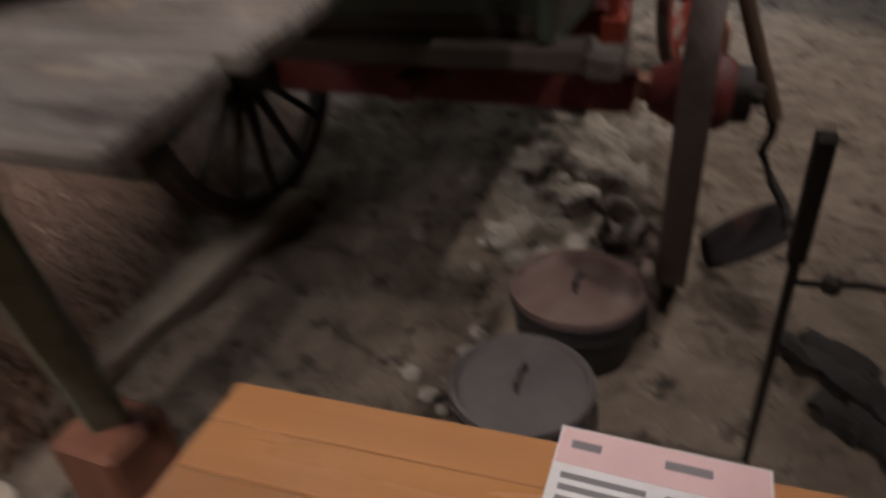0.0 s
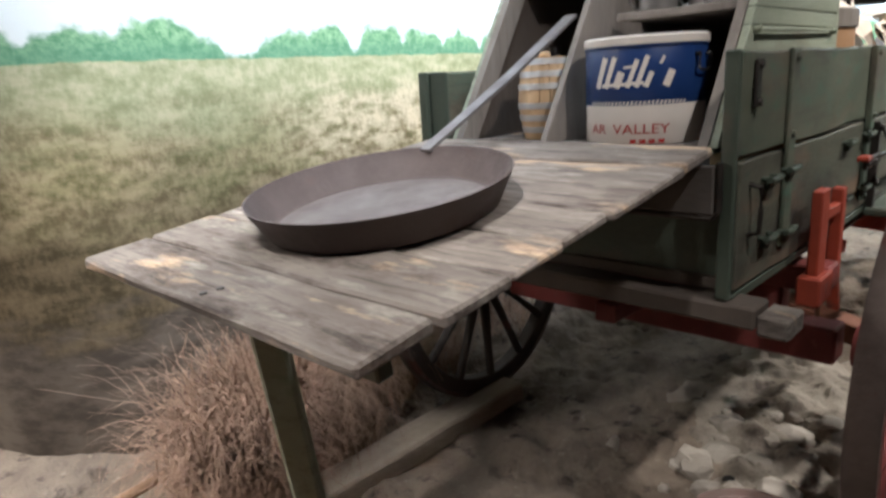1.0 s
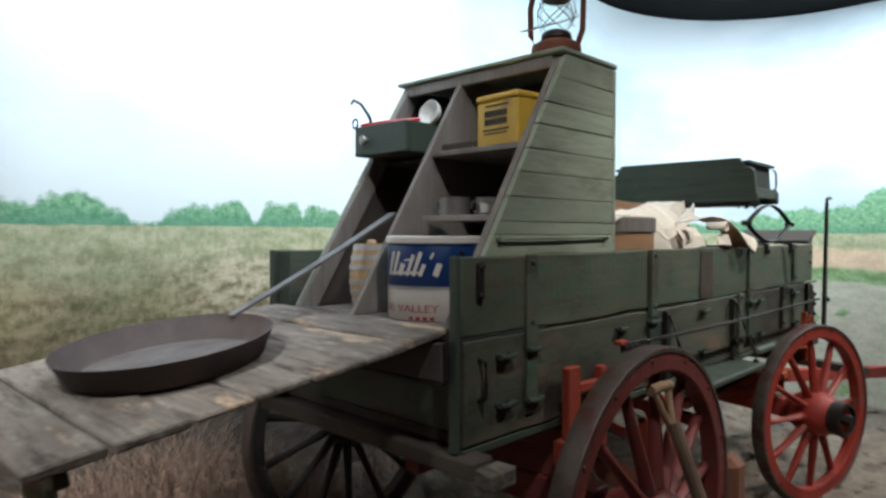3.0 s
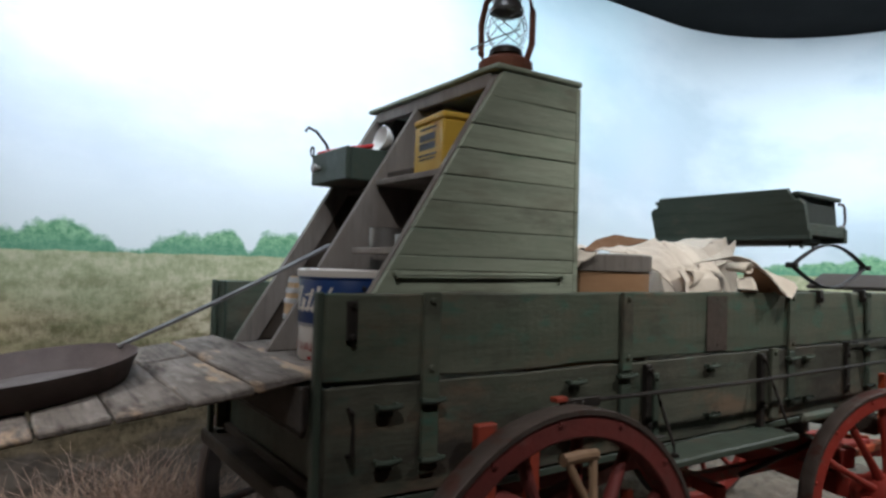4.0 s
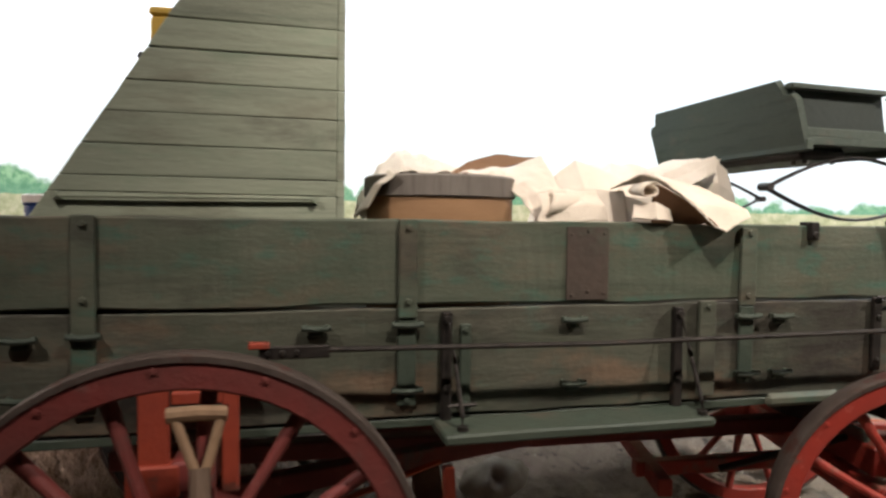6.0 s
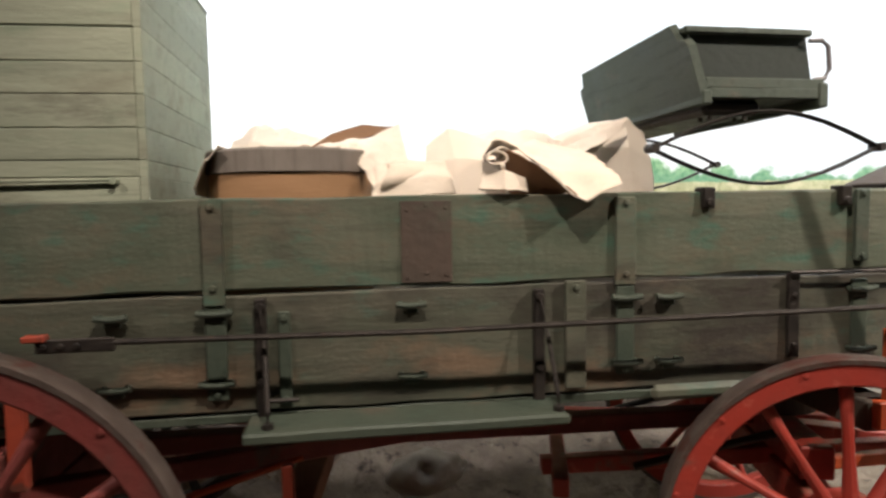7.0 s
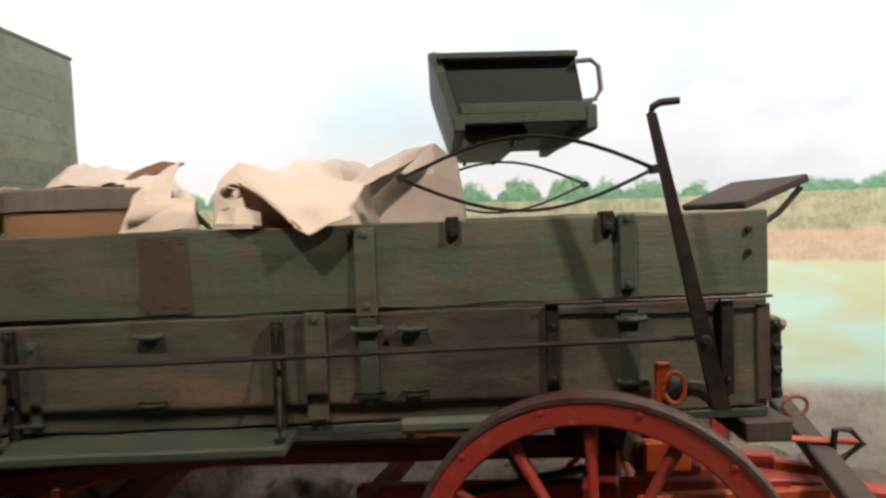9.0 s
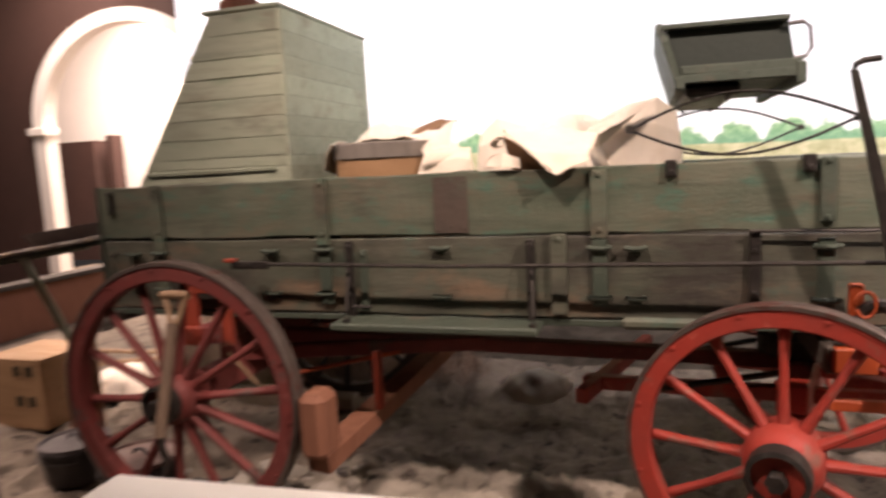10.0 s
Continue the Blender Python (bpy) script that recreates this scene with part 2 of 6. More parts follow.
yellow = mat("yellow_tin_paint", (0.56, 0.36, 0.045), (0.48, 0.29, 0.035), 0.5, scale=7, third=(0.3, 0.18, 0.06), third_at=0.6, third_scale=8, bump=0.05)
black_print = mat("black_print", (0.03, 0.025, 0.015), None, 0.5, bump=0.02)
keg_wood = mat("oak_keg", (0.60, 0.42, 0.25), (0.50, 0.33, 0.18), 0.55, scale=8, stretch=(3, 3, 0.3), bump=0.15, per_object=0.1)
hoop_metal = mat("pale_zinc_hoop", (0.55, 0.54, 0.52), (0.42, 0.41, 0.4), 0.5, 0.35, scale=14, bump=0.08)
enamel_white = mat("white_enamel", (0.75, 0.72, 0.68), (0.7, 0.67, 0.62), 0.25, scale=6, bump=0.02, spec=0.5)
enamel_red = mat("red_enamel", (0.55, 0.02, 0.02), None, 0.3, bump=0.02, spec=0.5)
bone = mat("old_bone", (0.42, 0.37, 0.31), (0.28, 0.24, 0.2), 0.8, scale=9, bump=0.4)
oak = mat("varnished_oak", (0.42, 0.20, 0.08), (0.33, 0.145, 0.055), 0.35, scale=5, stretch=(4, 0.4, 4), bump=0.08, per_object=0.2, spec=0.5)
white_paint = mat("white_rail_paint", (0.78, 0.74, 0.68), (0.72, 0.68, 0.62), 0.5, scale=4, bump=0.05)
plaster = mat("white_plaster", (0.78, 0.73, 0.67), (0.72, 0.67, 0.61), 0.9, scale=2, bump=0.1)
brown_wall = mat("brown_wall_paint", (0.06, 0.03, 0.024), (0.05, 0.026, 0.02), 0.8, scale=2, bump=0.08)
black_paint = mat("matt_black_paint", (0.006, 0.006, 0.006), (0.01, 0.01, 0.01), 0.95, scale=3, bump=0.05, spec=0.1)
carpet = mat("dark_carpet", (0.06, 0.04, 0.035), (0.04, 0.03, 0.026), 0.95, scale=60, bump=0.5, bump_scale=200)
paper = mat("caption_paper", (0.72, 0.7, 0.68), None, 0.8, scale=6, bump=0.02)
pink_paper = mat("pink_print", (0.68, 0.46, 0.44), None, 0.8, scale=6, bump=0.02)
grey_ink = mat("grey_print", (0.22, 0.2, 0.2), None, 0.8, bump=0.02)
crate_wood = mat("tan_crate", (0.36, 0.21, 0.11), (0.28, 0.16, 0.08), 0.7, scale=7, stretch=(0.4, 3, 3), bump=0.2)


def glass_material():
    m = bpy.data.materials.new("clear_glass")
    m.use_nodes = True
    b = m.node_tree.nodes["Principled BSDF"]
    b.inputs["Base Color"].default_value = (0.95, 0.97, 0.95, 1)
    b.inputs["Roughness"].default_value, b.inputs["IOR"].default_value = 0.04, 1.2
    b.inputs["Transmission Weight"].default_value = 1.0
    return m


glass = glass_material()


def mural_material():
    """A painted prairie: u is metres along the wall, v metres of height."""
    m = bpy.data.materials.new("painted_prairie_mural")
    m.use_nodes = True
    nt = m.node_tree
    N, L = nt.nodes.new, nt.links.new
    b = nt.nodes["Principled BSDF"]
    b.inputs["Roughness"].default_value = 0.9
    b.inputs["Specular IOR Level"].default_value = 0.1
    uv = N("ShaderNodeUVMap")
    uv.uv_map = "wall"
    sep = N("ShaderNodeSeparateXYZ")
    L(uv.outputs[0], sep.inputs[0])
    U, V = sep.outputs[0], sep.outputs[1]

    def num(op, a, c=None, d=None):
        n = N("ShaderNodeMath")
        n.operation = op
        for i, s in enumerate((a, c, d)):
            if s is None:
                continue
            if isinstance(s, (int, float)):
                n.inputs[i].default_value = s
            else:
                L(s, n.inputs[i])
        return n.outputs[0]

    def step(x, lo, hi):
        r = N("ShaderNodeMapRange")
        r.interpolation_type = "SMOOTHSTEP"
        r.inputs[1].default_value, r.inputs[2].default_value = lo, hi
        L(x, r.inputs[0])
        return r.outputs[0]

    def tex(s, su, sv, detail=5.0, rough=0.6, w=0.0):
        v = N("ShaderNodeCombineXYZ")
        L(num("MULTIPLY", U, su), v.inputs[0])
        L(num("MULTIPLY", V, sv), v.inputs[1])
        v.inputs[2].default_value = w
        n = N("ShaderNodeTexNoise")
        n.inputs["Scale"].default_value, n.inputs["Detail"].default_value, n.inputs["Roughness"].default_value = s, detail, rough
        L(v.outputs[0], n.inputs["Vector"])
        return n.outputs["Fac"]

    def blend(f, a, c):
        x = N("ShaderNodeMix")
        x.data_type = "RGBA"
        if isinstance(f, (int, float)):
            x.inputs[0].default_value = f
        else:
            L(f, x.inputs[0])
        for src, i in ((a, 6), (c, 7)):
            if isinstance(src, tuple):
                x.inputs[i].default_value = (*src, 1)
            else:
                L(src, x.inputs[i])
        return x.outputs[2]

    # sky: pale grey-white with soft cloud and a turquoise opening over the bend
    cloud = tex(0.9, 0.8, 1.6, 6.0, 0.55)
    sky = blend(step(cloud, 0.36, 0.62), (0.68, 0.70, 0.725), (0.83, 0.83, 0.83))
    blue = num("MULTIPLY", num("MULTIPLY", step(U, 1.1, 2.0), num("SUBTRACT", 1.0, num("MULTIPLY", step(U, 2.7, 3.4), 0.55))), step(tex(0.6, 0.9, 1.2, 4.0, 0.5, 3.0), 0.18, 0.5))
    sky = blend(num("MULTIPLY", blue, 0.5), sky, (0.40, 0.66, 0.69))
    sky = blend(step(V, 2.1, 1.6), sky, (0.80, 0.80, 0.76))
    sky = blend(num("MULTIPLY", step(U, 3.0, 4.0), 0.75), sky, blend(step(cloud, 0.36, 0.62), (0.47, 0.52, 0.53), (0.66, 0.68, 0.67)))
    # far trees in rounded clumps with gaps
    low = num("SUBTRACT", V, num("SUBTRACT", 1.545, num("MULTIPLY", step(U, 1.6, 3.3), 0.025)))
    small = tex(16.0, 1.0, 1.0, 4.0, 0.6)
    wide = tex(5.0, 1.0, 0.0, 2.0, 0.5, 5.0)
    top = num("ADD", num("MULTIPLY", wide, 0.02), 0.012)
    for c, w, h in ((-1.3, 0.2, 0.1), (-0.98, 0.15, 0.09), (-0.72, 0.17, 0.10), (-0.47, 0.17, 0.135), (-0.32, 0.08, 0.075), (0.03, 0.14, 0.10), (0.21, 0.13, 0.115), (0.50, 0.14, 0.125), (0.74, 0.15, 0.11),
                    (1.0, 0.14, 0.1), (1.3, 0.18, 0.11), (1.65, 0.16, 0.09), (1.98, 0.15, 0.10), (2.3, 0.15, 0.12), (2.52, 0.10, 0.09), (2.76, 0.12, 0.115), (3.03, 0.13, 0.13), (3.22, 0.10, 0.10), (3.42, 0.12, 0.095),
                    (3.68, 0.08, 0.075), (3.95, 0.13, 0.05), (4.3, 0.16, 0.07), (4.6, 0.2, 0.085), (4.95, 0.25, 0.12), (5.25, 0.25, 0.17), (5.55, 0.25, 0.22), (5.85, 0.25, 0.24), (6.2, 0.3, 0.38), (6.7, 0.4, 0.40), (7.4, 0.5, 0.36)):
        d = num("DIVIDE", num("SUBTRACT", U, c), w)
        dome = num("MULTIPLY", num("SQRT", num("MAXIMUM", num("SUBTRACT", 1.0, num("MULTIPLY", d, d)), 0.0)), h)
        top = num("MAXIMUM", top, dome)
    top = num("ADD", top, num("ADD", num("MULTIPLY", num("SUBTRACT", tex(38.0, 1.0, 1.0, 6.0, 0.7), 0.5), 0.04), num("MULTIPLY", num("SUBTRACT", tex(13.0, 1.0, 1.0, 3.0, 0.6, 4.0), 0.5), 0.12)))
    trees = step(num("SUBTRACT", top, low), -0.016, 0.022)
    leaf = tex(30.0, 1.0, 1.0, 10.0, 0.8)
    tree_col = blend(step(leaf, 0.38, 0.62), (0.115, 0.255, 0.128), (0.33, 0.50, 0.275))
    tree_col = blend(num("MULTIPLY", step(low, 0.10, 0.0), 0.6), tree_col, (0.12, 0.27, 0.17))
    col = blend(trees, sky, tree_col)
    # grass: pale at the horizon, streaked and darker near the ground
    tuft = tex(8.0, 0.9, 1.8, 5.0, 0.6, 6.0)
    streak = num("ADD", num("MULTIPLY", tex(30.0, 1.25, 0.8, 10.0, 0.72), 0.5), num("MULTIPLY", tuft, 0.5))
    patch = tex(3.0, 0.8, 2.4, 6.0, 0.6, 2.0)
    hue = tex(2.2, 1.0, 2.0, 4.0, 0.6, 8.0)
    dry = blend(step(streak, 0.38, 0.62), (0.165, 0.128, 0.064), (0.44, 0.355, 0.215))
    lush = blend(step(streak, 0.38, 0.62), (0.130, 0.118, 0.054), (0.32, 0.275, 0.145))
    field = blend(step(num("ADD", num("MULTIPLY", hue, 0.5), num("MULTIPLY", patch, 0.5)), 0.42, 0.58), dry, lush)
    far_field = blend(step(streak, 0.36, 0.64), (0.30, 0.305, 0.16), (0.56, 0.51, 0.32))
    field = blend(step(num("ADD", V, num("MULTIPLY", num("SUBTRACT", patch, 0.5), 0.3)), 1.2, 1.5), field, far_field)
    # pool of light painted into the grass as a paler patch
    pale = num("MULTIPLY", num("MULTIPLY", step(U, -0.2, 0.3), num("SUBTRACT", 1.0, step(U, 1.2, 1.8))), num("MULTIPLY", step(V, 1.06, 1.22), num("SUBTRACT", 1.0, step(V, 1.36, 1.5))))
    field = blend(num("MULTIPLY", num("MULTIPLY", pale, 0.65), step(tuft, 0.36, 0.56)), field, blend(step(streak, 0.38, 0.62), (0.42, 0.33, 0.21), (0.78, 0.65, 0.46)))
    near_field = blend(step(streak, 0.38, 0.64), (0.060, 0.046, 0.025), (0.17, 0.130, 0.076))
    field = blend(step(num("ADD", V, num("MULTIPLY", num("SUBTRACT", patch, 0.5), 0.35)), 1.22, 0.90), field, near_field)
    soil = blend(step(tex(7.0, 1.0, 2.0, 6.0, 0.65), 0.35, 0.65), (0.075, 0.060, 0.047), (0.14, 0.115, 0.09))
    edge = num("ADD", V, num("MULTIPLY", num("SUBTRACT", patch, 0.5), 0.5))
    field = blend(step(edge, 0.74, 0.62), field, soil)
    # pond, far bank and near shore round the bend
    water = blend(step(tex(1.2, 1.0, 2.4, 4.0, 0.5), 0.4, 0.62), (0.70, 0.74, 0.44), (0.66, 0.90, 0.72))
    bank = blend(step(streak, 0.35, 0.65), (0.62, 0.43, 0.27), (0.76, 0.57, 0.39))
    wob = num("ADD", V, num("MULTIPLY", num("SUBTRACT", tex(2.0, 1.0, 0.5, 3.0), 0.5), 0.10))
    pond = blend(step(wob, 1.19, 1.16), bank, water)
    pond = blend(step(wob, 0.60, 0.48), pond, blend(step(streak, 0.36, 0.64), (0.36, 0.32, 0.25), (0.50, 0.45, 0.37)))
    pond = blend(step(wob, 1.31, 1.36), pond, far_field)
    bush = blend(step(streak, 0.38, 0.62), (0.16, 0.25, 0.10), (0.36, 0.46, 0.22))
    trail = blend(step(streak, 0.36, 0.64), (0.46, 0.42, 0.31), (0.62, 0.57, 0.45))
    trail = blend(step(tex(2.6, 1.0, 1.6, 6.0, 0.6, 14.0), 0.58, 0.66), trail, bush)
    trail = blend(step(wob, 1.08, 1.12), trail, bush)
    trail = blend(step(wob, 1.19, 1.24), trail, bank)
    trail = blend(step(wob, 1.35, 1.42), trail, far_field)
    pond = blend(step(num("ADD", U, num("MULTIPLY", streak, 0.3)), 5.05, 5.3), pond, trail)
    field = blend(step(num("ADD", U, num("MULTIPLY", streak, 0.1)), 3.78, 4.05), field, pond)
    col = blend(step(num("ADD", low, num("MULTIPLY", num("SUBTRACT", small, 0.5), 0.02)), 0.004, -0.004), col, field)
    L(col, b.inputs["Base Color"])
    bp = N("ShaderNodeBump")
    bp.inputs["Strength"].default_value, bp.inputs["Distance"].default_value = 0.1, 0.005
    L(tex(90.0, 1.0, 1.0, 3.0), bp.inputs["Height"])
    L(bp.outputs[0], b.inputs["Normal"])
    return m


mural_paint = mural_material()


# ---- mesh helpers ----
def add_box(bm, x0, x1, y0, y1, z0, z1, m=None, bevel=0.0):
    v = [bm.verts.new((x, y, z)) for x in (x0, x1) for y in (y0, y1) for z in (z0, z1)]
    fs = [bm.faces.new([v[i] for i in q]) for q in ((0, 1, 3, 2), (4, 6, 7, 5), (0, 4, 5, 1), (2, 3, 7, 6), (0, 2, 6, 4), (1, 5, 7, 3))]
    if bevel:
        es = list({e for f in fs for e in f.edges})
        r = bmesh.ops.bevel(bm, geom=es, offset=bevel, segments=1, affect="EDGES")
        v = list({w for f in r["faces"] for w in f.verts} | {w for w in v if w.is_valid})
    if m is not None:
        bmesh.ops.transform(bm, matrix=m, verts=[w for w in v if w.is_valid])
    return v


def box_bm(x0, x1, y0, y1, z0, z1, m=None, bevel=0.004):
    bm = bmesh.new()
    add_box(bm, x0, x1, y0, y1, z0, z1, m, bevel)
    return bm


def plank_bm(x0, x1, y0, y1, z0, z1, axis=0, steps=14, jag=0.003, bevel=0.003, seed=0, m=None):
    """A board along one axis with slightly uneven, worn edges."""
    bm = bmesh.new()
    lo, hi = [x0, y0, z0], [x1, y1, z1]
    a, c = [i for i in range(3) if i != axis]
    rings = []
    for s in range(steps + 1):
        t = lo[axis] + (hi[axis] - lo[axis]) * s / steps
        ring = []
        for i, (pa, pc) in enumerate(((lo[a], lo[c]), (hi[a], lo[c]), (hi[a], hi[c]), (lo[a], hi[c]))):
            p = [0.0, 0.0, 0.0]
            j = noise.noise((t * 4.1 + seed * 7.7, i * 13.1, seed * 3.3)) * jag
            k = noise.noise((t * 4.9 + seed * 5.1, i * 17.9, seed * 1.7 + 40)) * jag
            p[axis], p[a], p[c] = t, pa + j, pc + k
            ring.append(bm.verts.new(p))
        rings.append(ring)
    for r0, r1 in zip(rings, rings[1:]):
        for i in range(4):
            bm.faces.new((r0[i], r0[(i + 1) % 4], r1[(i + 1) % 4], r1[i]))
    bm.faces.new(rings[0][::-1])
    bm.faces.new(rings[-1])
    bmesh.ops.recalc_face_normals(bm, faces=bm.faces)
    if bevel:
        es = [e for e in bm.edges if len(e.link_faces) == 2 and e.calc_face_angle(0) > 0.7]
        bmesh.ops.bevel(bm, geom=es, offset=bevel, segments=1, affect="EDGES")
    if m is not None:
        bmesh.ops.transform(bm, matrix=m, verts=bm.verts)
    return bm


def lathe(bm, profile, n=32, m=None, cap=False):
    """Turns (radius, height) pairs about z."""
    rings = []
    made = []
    for r, z in profile:
        ring = [bm.verts.new((r * math.cos(2 * math.pi * i / n), r * math.sin(2 * math.pi * i / n), z)) for i in range(n)]
        rings.append(ring)
        made += ring
    for a, c in zip(rings, rings[1:]):
        for i in range(n):
            bm.faces.new((a[i], a[(i + 1) % n], c[(i + 1) % n], c[i]))
    if cap:
        bm.faces.new(rings[0][::-1])
        bm.faces.new(rings[-1])
    if m is not None:
        bmesh.ops.transform(bm, matrix=m, verts=made)
    return made


def lathe_bm(profile, n=32, m=None, cap=False):
    bm = bmesh.new()
    lathe(bm, profile, n, m, cap)
    return bm


def tube(bm, pts, r, n=8, flat=1.0, r_end=None):
    """A round or flattened rod along points."""
    pts = [Vector(p) for p in pts]
    up = Vector((0, 0, 1))
    rings = []
    for i, p in enumerate(pts):
        d = (pts[min(i + 1, len(pts) - 1)] - pts[max(i - 1, 0)]).normalized()
        s = d.cross(up if abs(d.z) < 0.95 else Vector((0, 1, 0))).normalized()
        u = s.cross(d)
        rr = r if r_end is None else r + (r_end - r) * i / (len(pts) - 1)
        rings.append([bm.verts.new(p + s * math.cos(2 * math.pi * k / n) * rr + u * math.sin(2 * math.pi * k / n) * rr * flat) for k in range(n)])
    for a, c in zip(rings, rings[1:]):
        for k in range(n):
            bm.faces.new((a[k], a[(k + 1) % n], c[(k + 1) % n], c[k]))
    bm.faces.new(rings[0][::-1])
    bm.faces.new(rings[-1])


def tube_bm(pts, r, n=8, flat=1.0, r_end=None):
    bm = bmesh.new()
    tube(bm, pts, r, n, flat, r_end)
    return bm


def beam_bm(p, q, w, h, bevel=0.004):
    """A square bar from p to q, w across and h high."""
    p, q = Vector(p), Vector(q)
    d = (q - p).normalized()
    s = d.cross(Vector((0, 0, 1)) if abs(d.z) < 0.97 else Vector((0, 1, 0))).normalized()
    u = s.cross(d)
    m = Matrix(((d.x, s.x, u.x, p.x), (d.y, s.y, u.y, p.y), (d.z, s.z, u.z, p.z), (0, 0, 0, 1)))
    return box_bm(0, (q - p).length, -w / 2, w / 2, -h / 2, h / 2, m, bevel)


def arc(a, c, bulge, n=9):
    """Points from a to c bowed up by bulge metres."""
    a, c = Vector(a), Vector(c)
    return [a.lerp(c, i / (n - 1)) + Vector((0, 0, bulge * math.sin(math.pi * i / (n - 1)))) for i in range(n)]


def mesh_object(name, bm, material, smooth=False):
    me = bpy.data.meshes.new(name)
    bmesh.ops.recalc_face_normals(bm, faces=bm.faces)
    bm.to_mesh(me)
    bm.free()
    me.materials.append(material)
    if smooth:
        me.shade_smooth()
        me.set_sharp_from_angle(angle=radians(38))
    return new(name, me)


def part(name, bm, material, parent, label="", smooth=False):
    ob = mesh_object(name, bm, material, smooth)
    ob.parent = parent
    ob.matrix_parent_inverse = parent.matrix_world.inverted()
    if label:
        tagged(ob, label)
    return ob


def shared(name, mesh, m, parent, label=""):
    ob = new(name, mesh)
    ob.parent = parent
    ob.matrix_basis = m
    if label:
        tagged(ob, label)
    return ob


def thing(name, at, label, category, group="", kind=""):
    ob = new(name)
    ob.empty_display_size = 0.1
    ob.location = at
    bpy.context.view_layer.update()
    return tagged(ob, label, category, group, kind)


# ---- setting: ground, mural, ceiling, gallery ----
def ground_height(x, y):
    rise = max(0.0, min(y, 1.8) - 1.15) ** 1.5 * 0.35 * max(0.0, min(1.0, (x + 1.6) / 0.5))
    near = 1.0 if -1.3 < y < 1.7 else 0.3
    h = 0.07 + rise + 0.03 * noise.noise((x * 0.9, y * 0.9, 1.3)) + near * (0.03 * noise.noise((x * 3.1, y * 3.1, 4.0)) + 0.03 * noise.noise((x * 7.5, y * 7.5, 2.0)))
    h += near * (0.022 * (0.3 - abs(noise.noise((x * 11, y * 11, 6.0)))) + 0.012 * noise.noise((x * 21, y * 21, 6.0)))
    pits = noise.noise((x * 4.6 + 9, y * 4.1, 7.0))
    dents = noise.noise((x * 8.7 + 3, y * 7.9, 17.0))
    return h - near * (0.09 * max(0.0, pits - 0.2) + 0.075 * max(0.0, dents - 0.22))


def build_ground():
    bm = bmesh.new()
    xs = [-7 + i * 0.5 for i in range(10)] + [-2 + i * 0.027 for i in range(250)] + [4.75 + i * 0.5 for i in range(6)]
    ys = [-4.5 + i * 0.5 for i in range(7)] + [-1.05 + i * 0.027 for i in range(135)] + [2.6 + i * 0.6 for i in range(8)]
    grid = [[bm.verts.new((x, y, ground_height(x, y) if y < 2.5 else 0.05)) for y in ys] for x in xs]
    for i in range(len(xs) - 1):
        for j in range(len(ys) - 1):
            bm.faces.new((grid[i][j], grid[i + 1][j], grid[i + 1][j + 1], grid[i][j + 1]))
    ob = mesh_object("ground", bm, sand, True)
    tagged(ob, "trodden grey-brown sandy ground with footprints", "ground", kind="structure")


build_ground()

MURAL_Y, BEND_X, BEND_R = 1.70, 3.55, 1.55


def wall_point(s):
    """Plan of the curved wall: metres along it from x = 0."""
    if s < -0.6:
        a = min((-0.6 - s) / 0.5, math.pi / 2)
        return -0.6 - 0.5 * math.sin(a), MURAL_Y + 0.5 * (1 - math.cos(a))
    if s < BEND_X:
        return s, MURAL_Y
    a = (s - BEND_X) / BEND_R
    if a < math.pi / 2:
        return BEND_X + BEND_R * math.sin(a), MURAL_Y - BEND_R * (1 - math.cos(a))
    return BEND_X + BEND_R, MURAL_Y - BEND_R - (s - BEND_X - BEND_R * math.pi / 2)


def build_mural():
    bm = bmesh.new()
    uvs = bm.loops.layers.uv.new("wall")
    ss = [-1.38 + i * 0.077 for i in range(64)] + [3.55 + i * 0.12 for i in range(48)]
    cols = []
    for s in ss:
        x, y = wall_point(s)
        x2, y2 = wall_point(s + 0.01)
        n = Vector((-(y2 - y), x2 - x, 0)).normalized() * 0.06
        cols.append((s, bm.verts.new((x, y, -0.1)), bm.verts.new((x, y, 3.435)), bm.verts.new((x + n.x, y + n.y, -0.1)), bm.verts.new((x + n.x, y + n.y, 3.435))))
    for a, c in zip(cols, cols[1:]):
        for i, j in ((1, 2), (3, 4)):
            f = bm.faces.new((a[i], c[i], c[j], a[j]))
            for lp, (u, v) in zip(f.loops, ((a[0], -0.1), (c[0], -0.1), (c[0], 3.435), (a[0], 3.435))):
                lp[uvs].uv = (u, v)
    for e in (cols[0], cols[-1]):
        bm.faces.new((e[1], e[2], e[4], e[3]))
    ob = mesh_object("backdrop", bm, mural_paint, True)
    tagged(ob, "curved wall painted with prairie grass, trees, pond and cloudy sky", "mural", kind="structure")


build_mural()


def slab(name, label, material, x0, x1, y0, y1, z0, z1, category="wall"):
    return tagged(mesh_object(name, box_bm(x0, x1, y0, y1, z0, z1, bevel=0), material), label, category, kind="structure")


slab("ceiling", "matt black gallery ceiling above the display", black_paint, -8, 6.2, -5, 1.95, 3.445, 3.545, "ceiling")
slab("ceiling", "high dark gallery ceiling beyond the display", black_paint, -12, 6.2, 1.95, 4.6, 4.6, 4.7, "ceiling")
slab("wall_south", "brown gallery wall behind the visitors", brown_wall, -8.1, 6.2, -5.1, -5.0, 0, 3.443)
slab("wall_east", "dark brown gallery wall past the mural", brown_wall, 6.1, 6.2, -5, 1.95, 0, 3.443)
slab("wall_west", "dark brown gallery side wall", brown_wall, -12.1, -12, -5, 10, 0, 4.6)
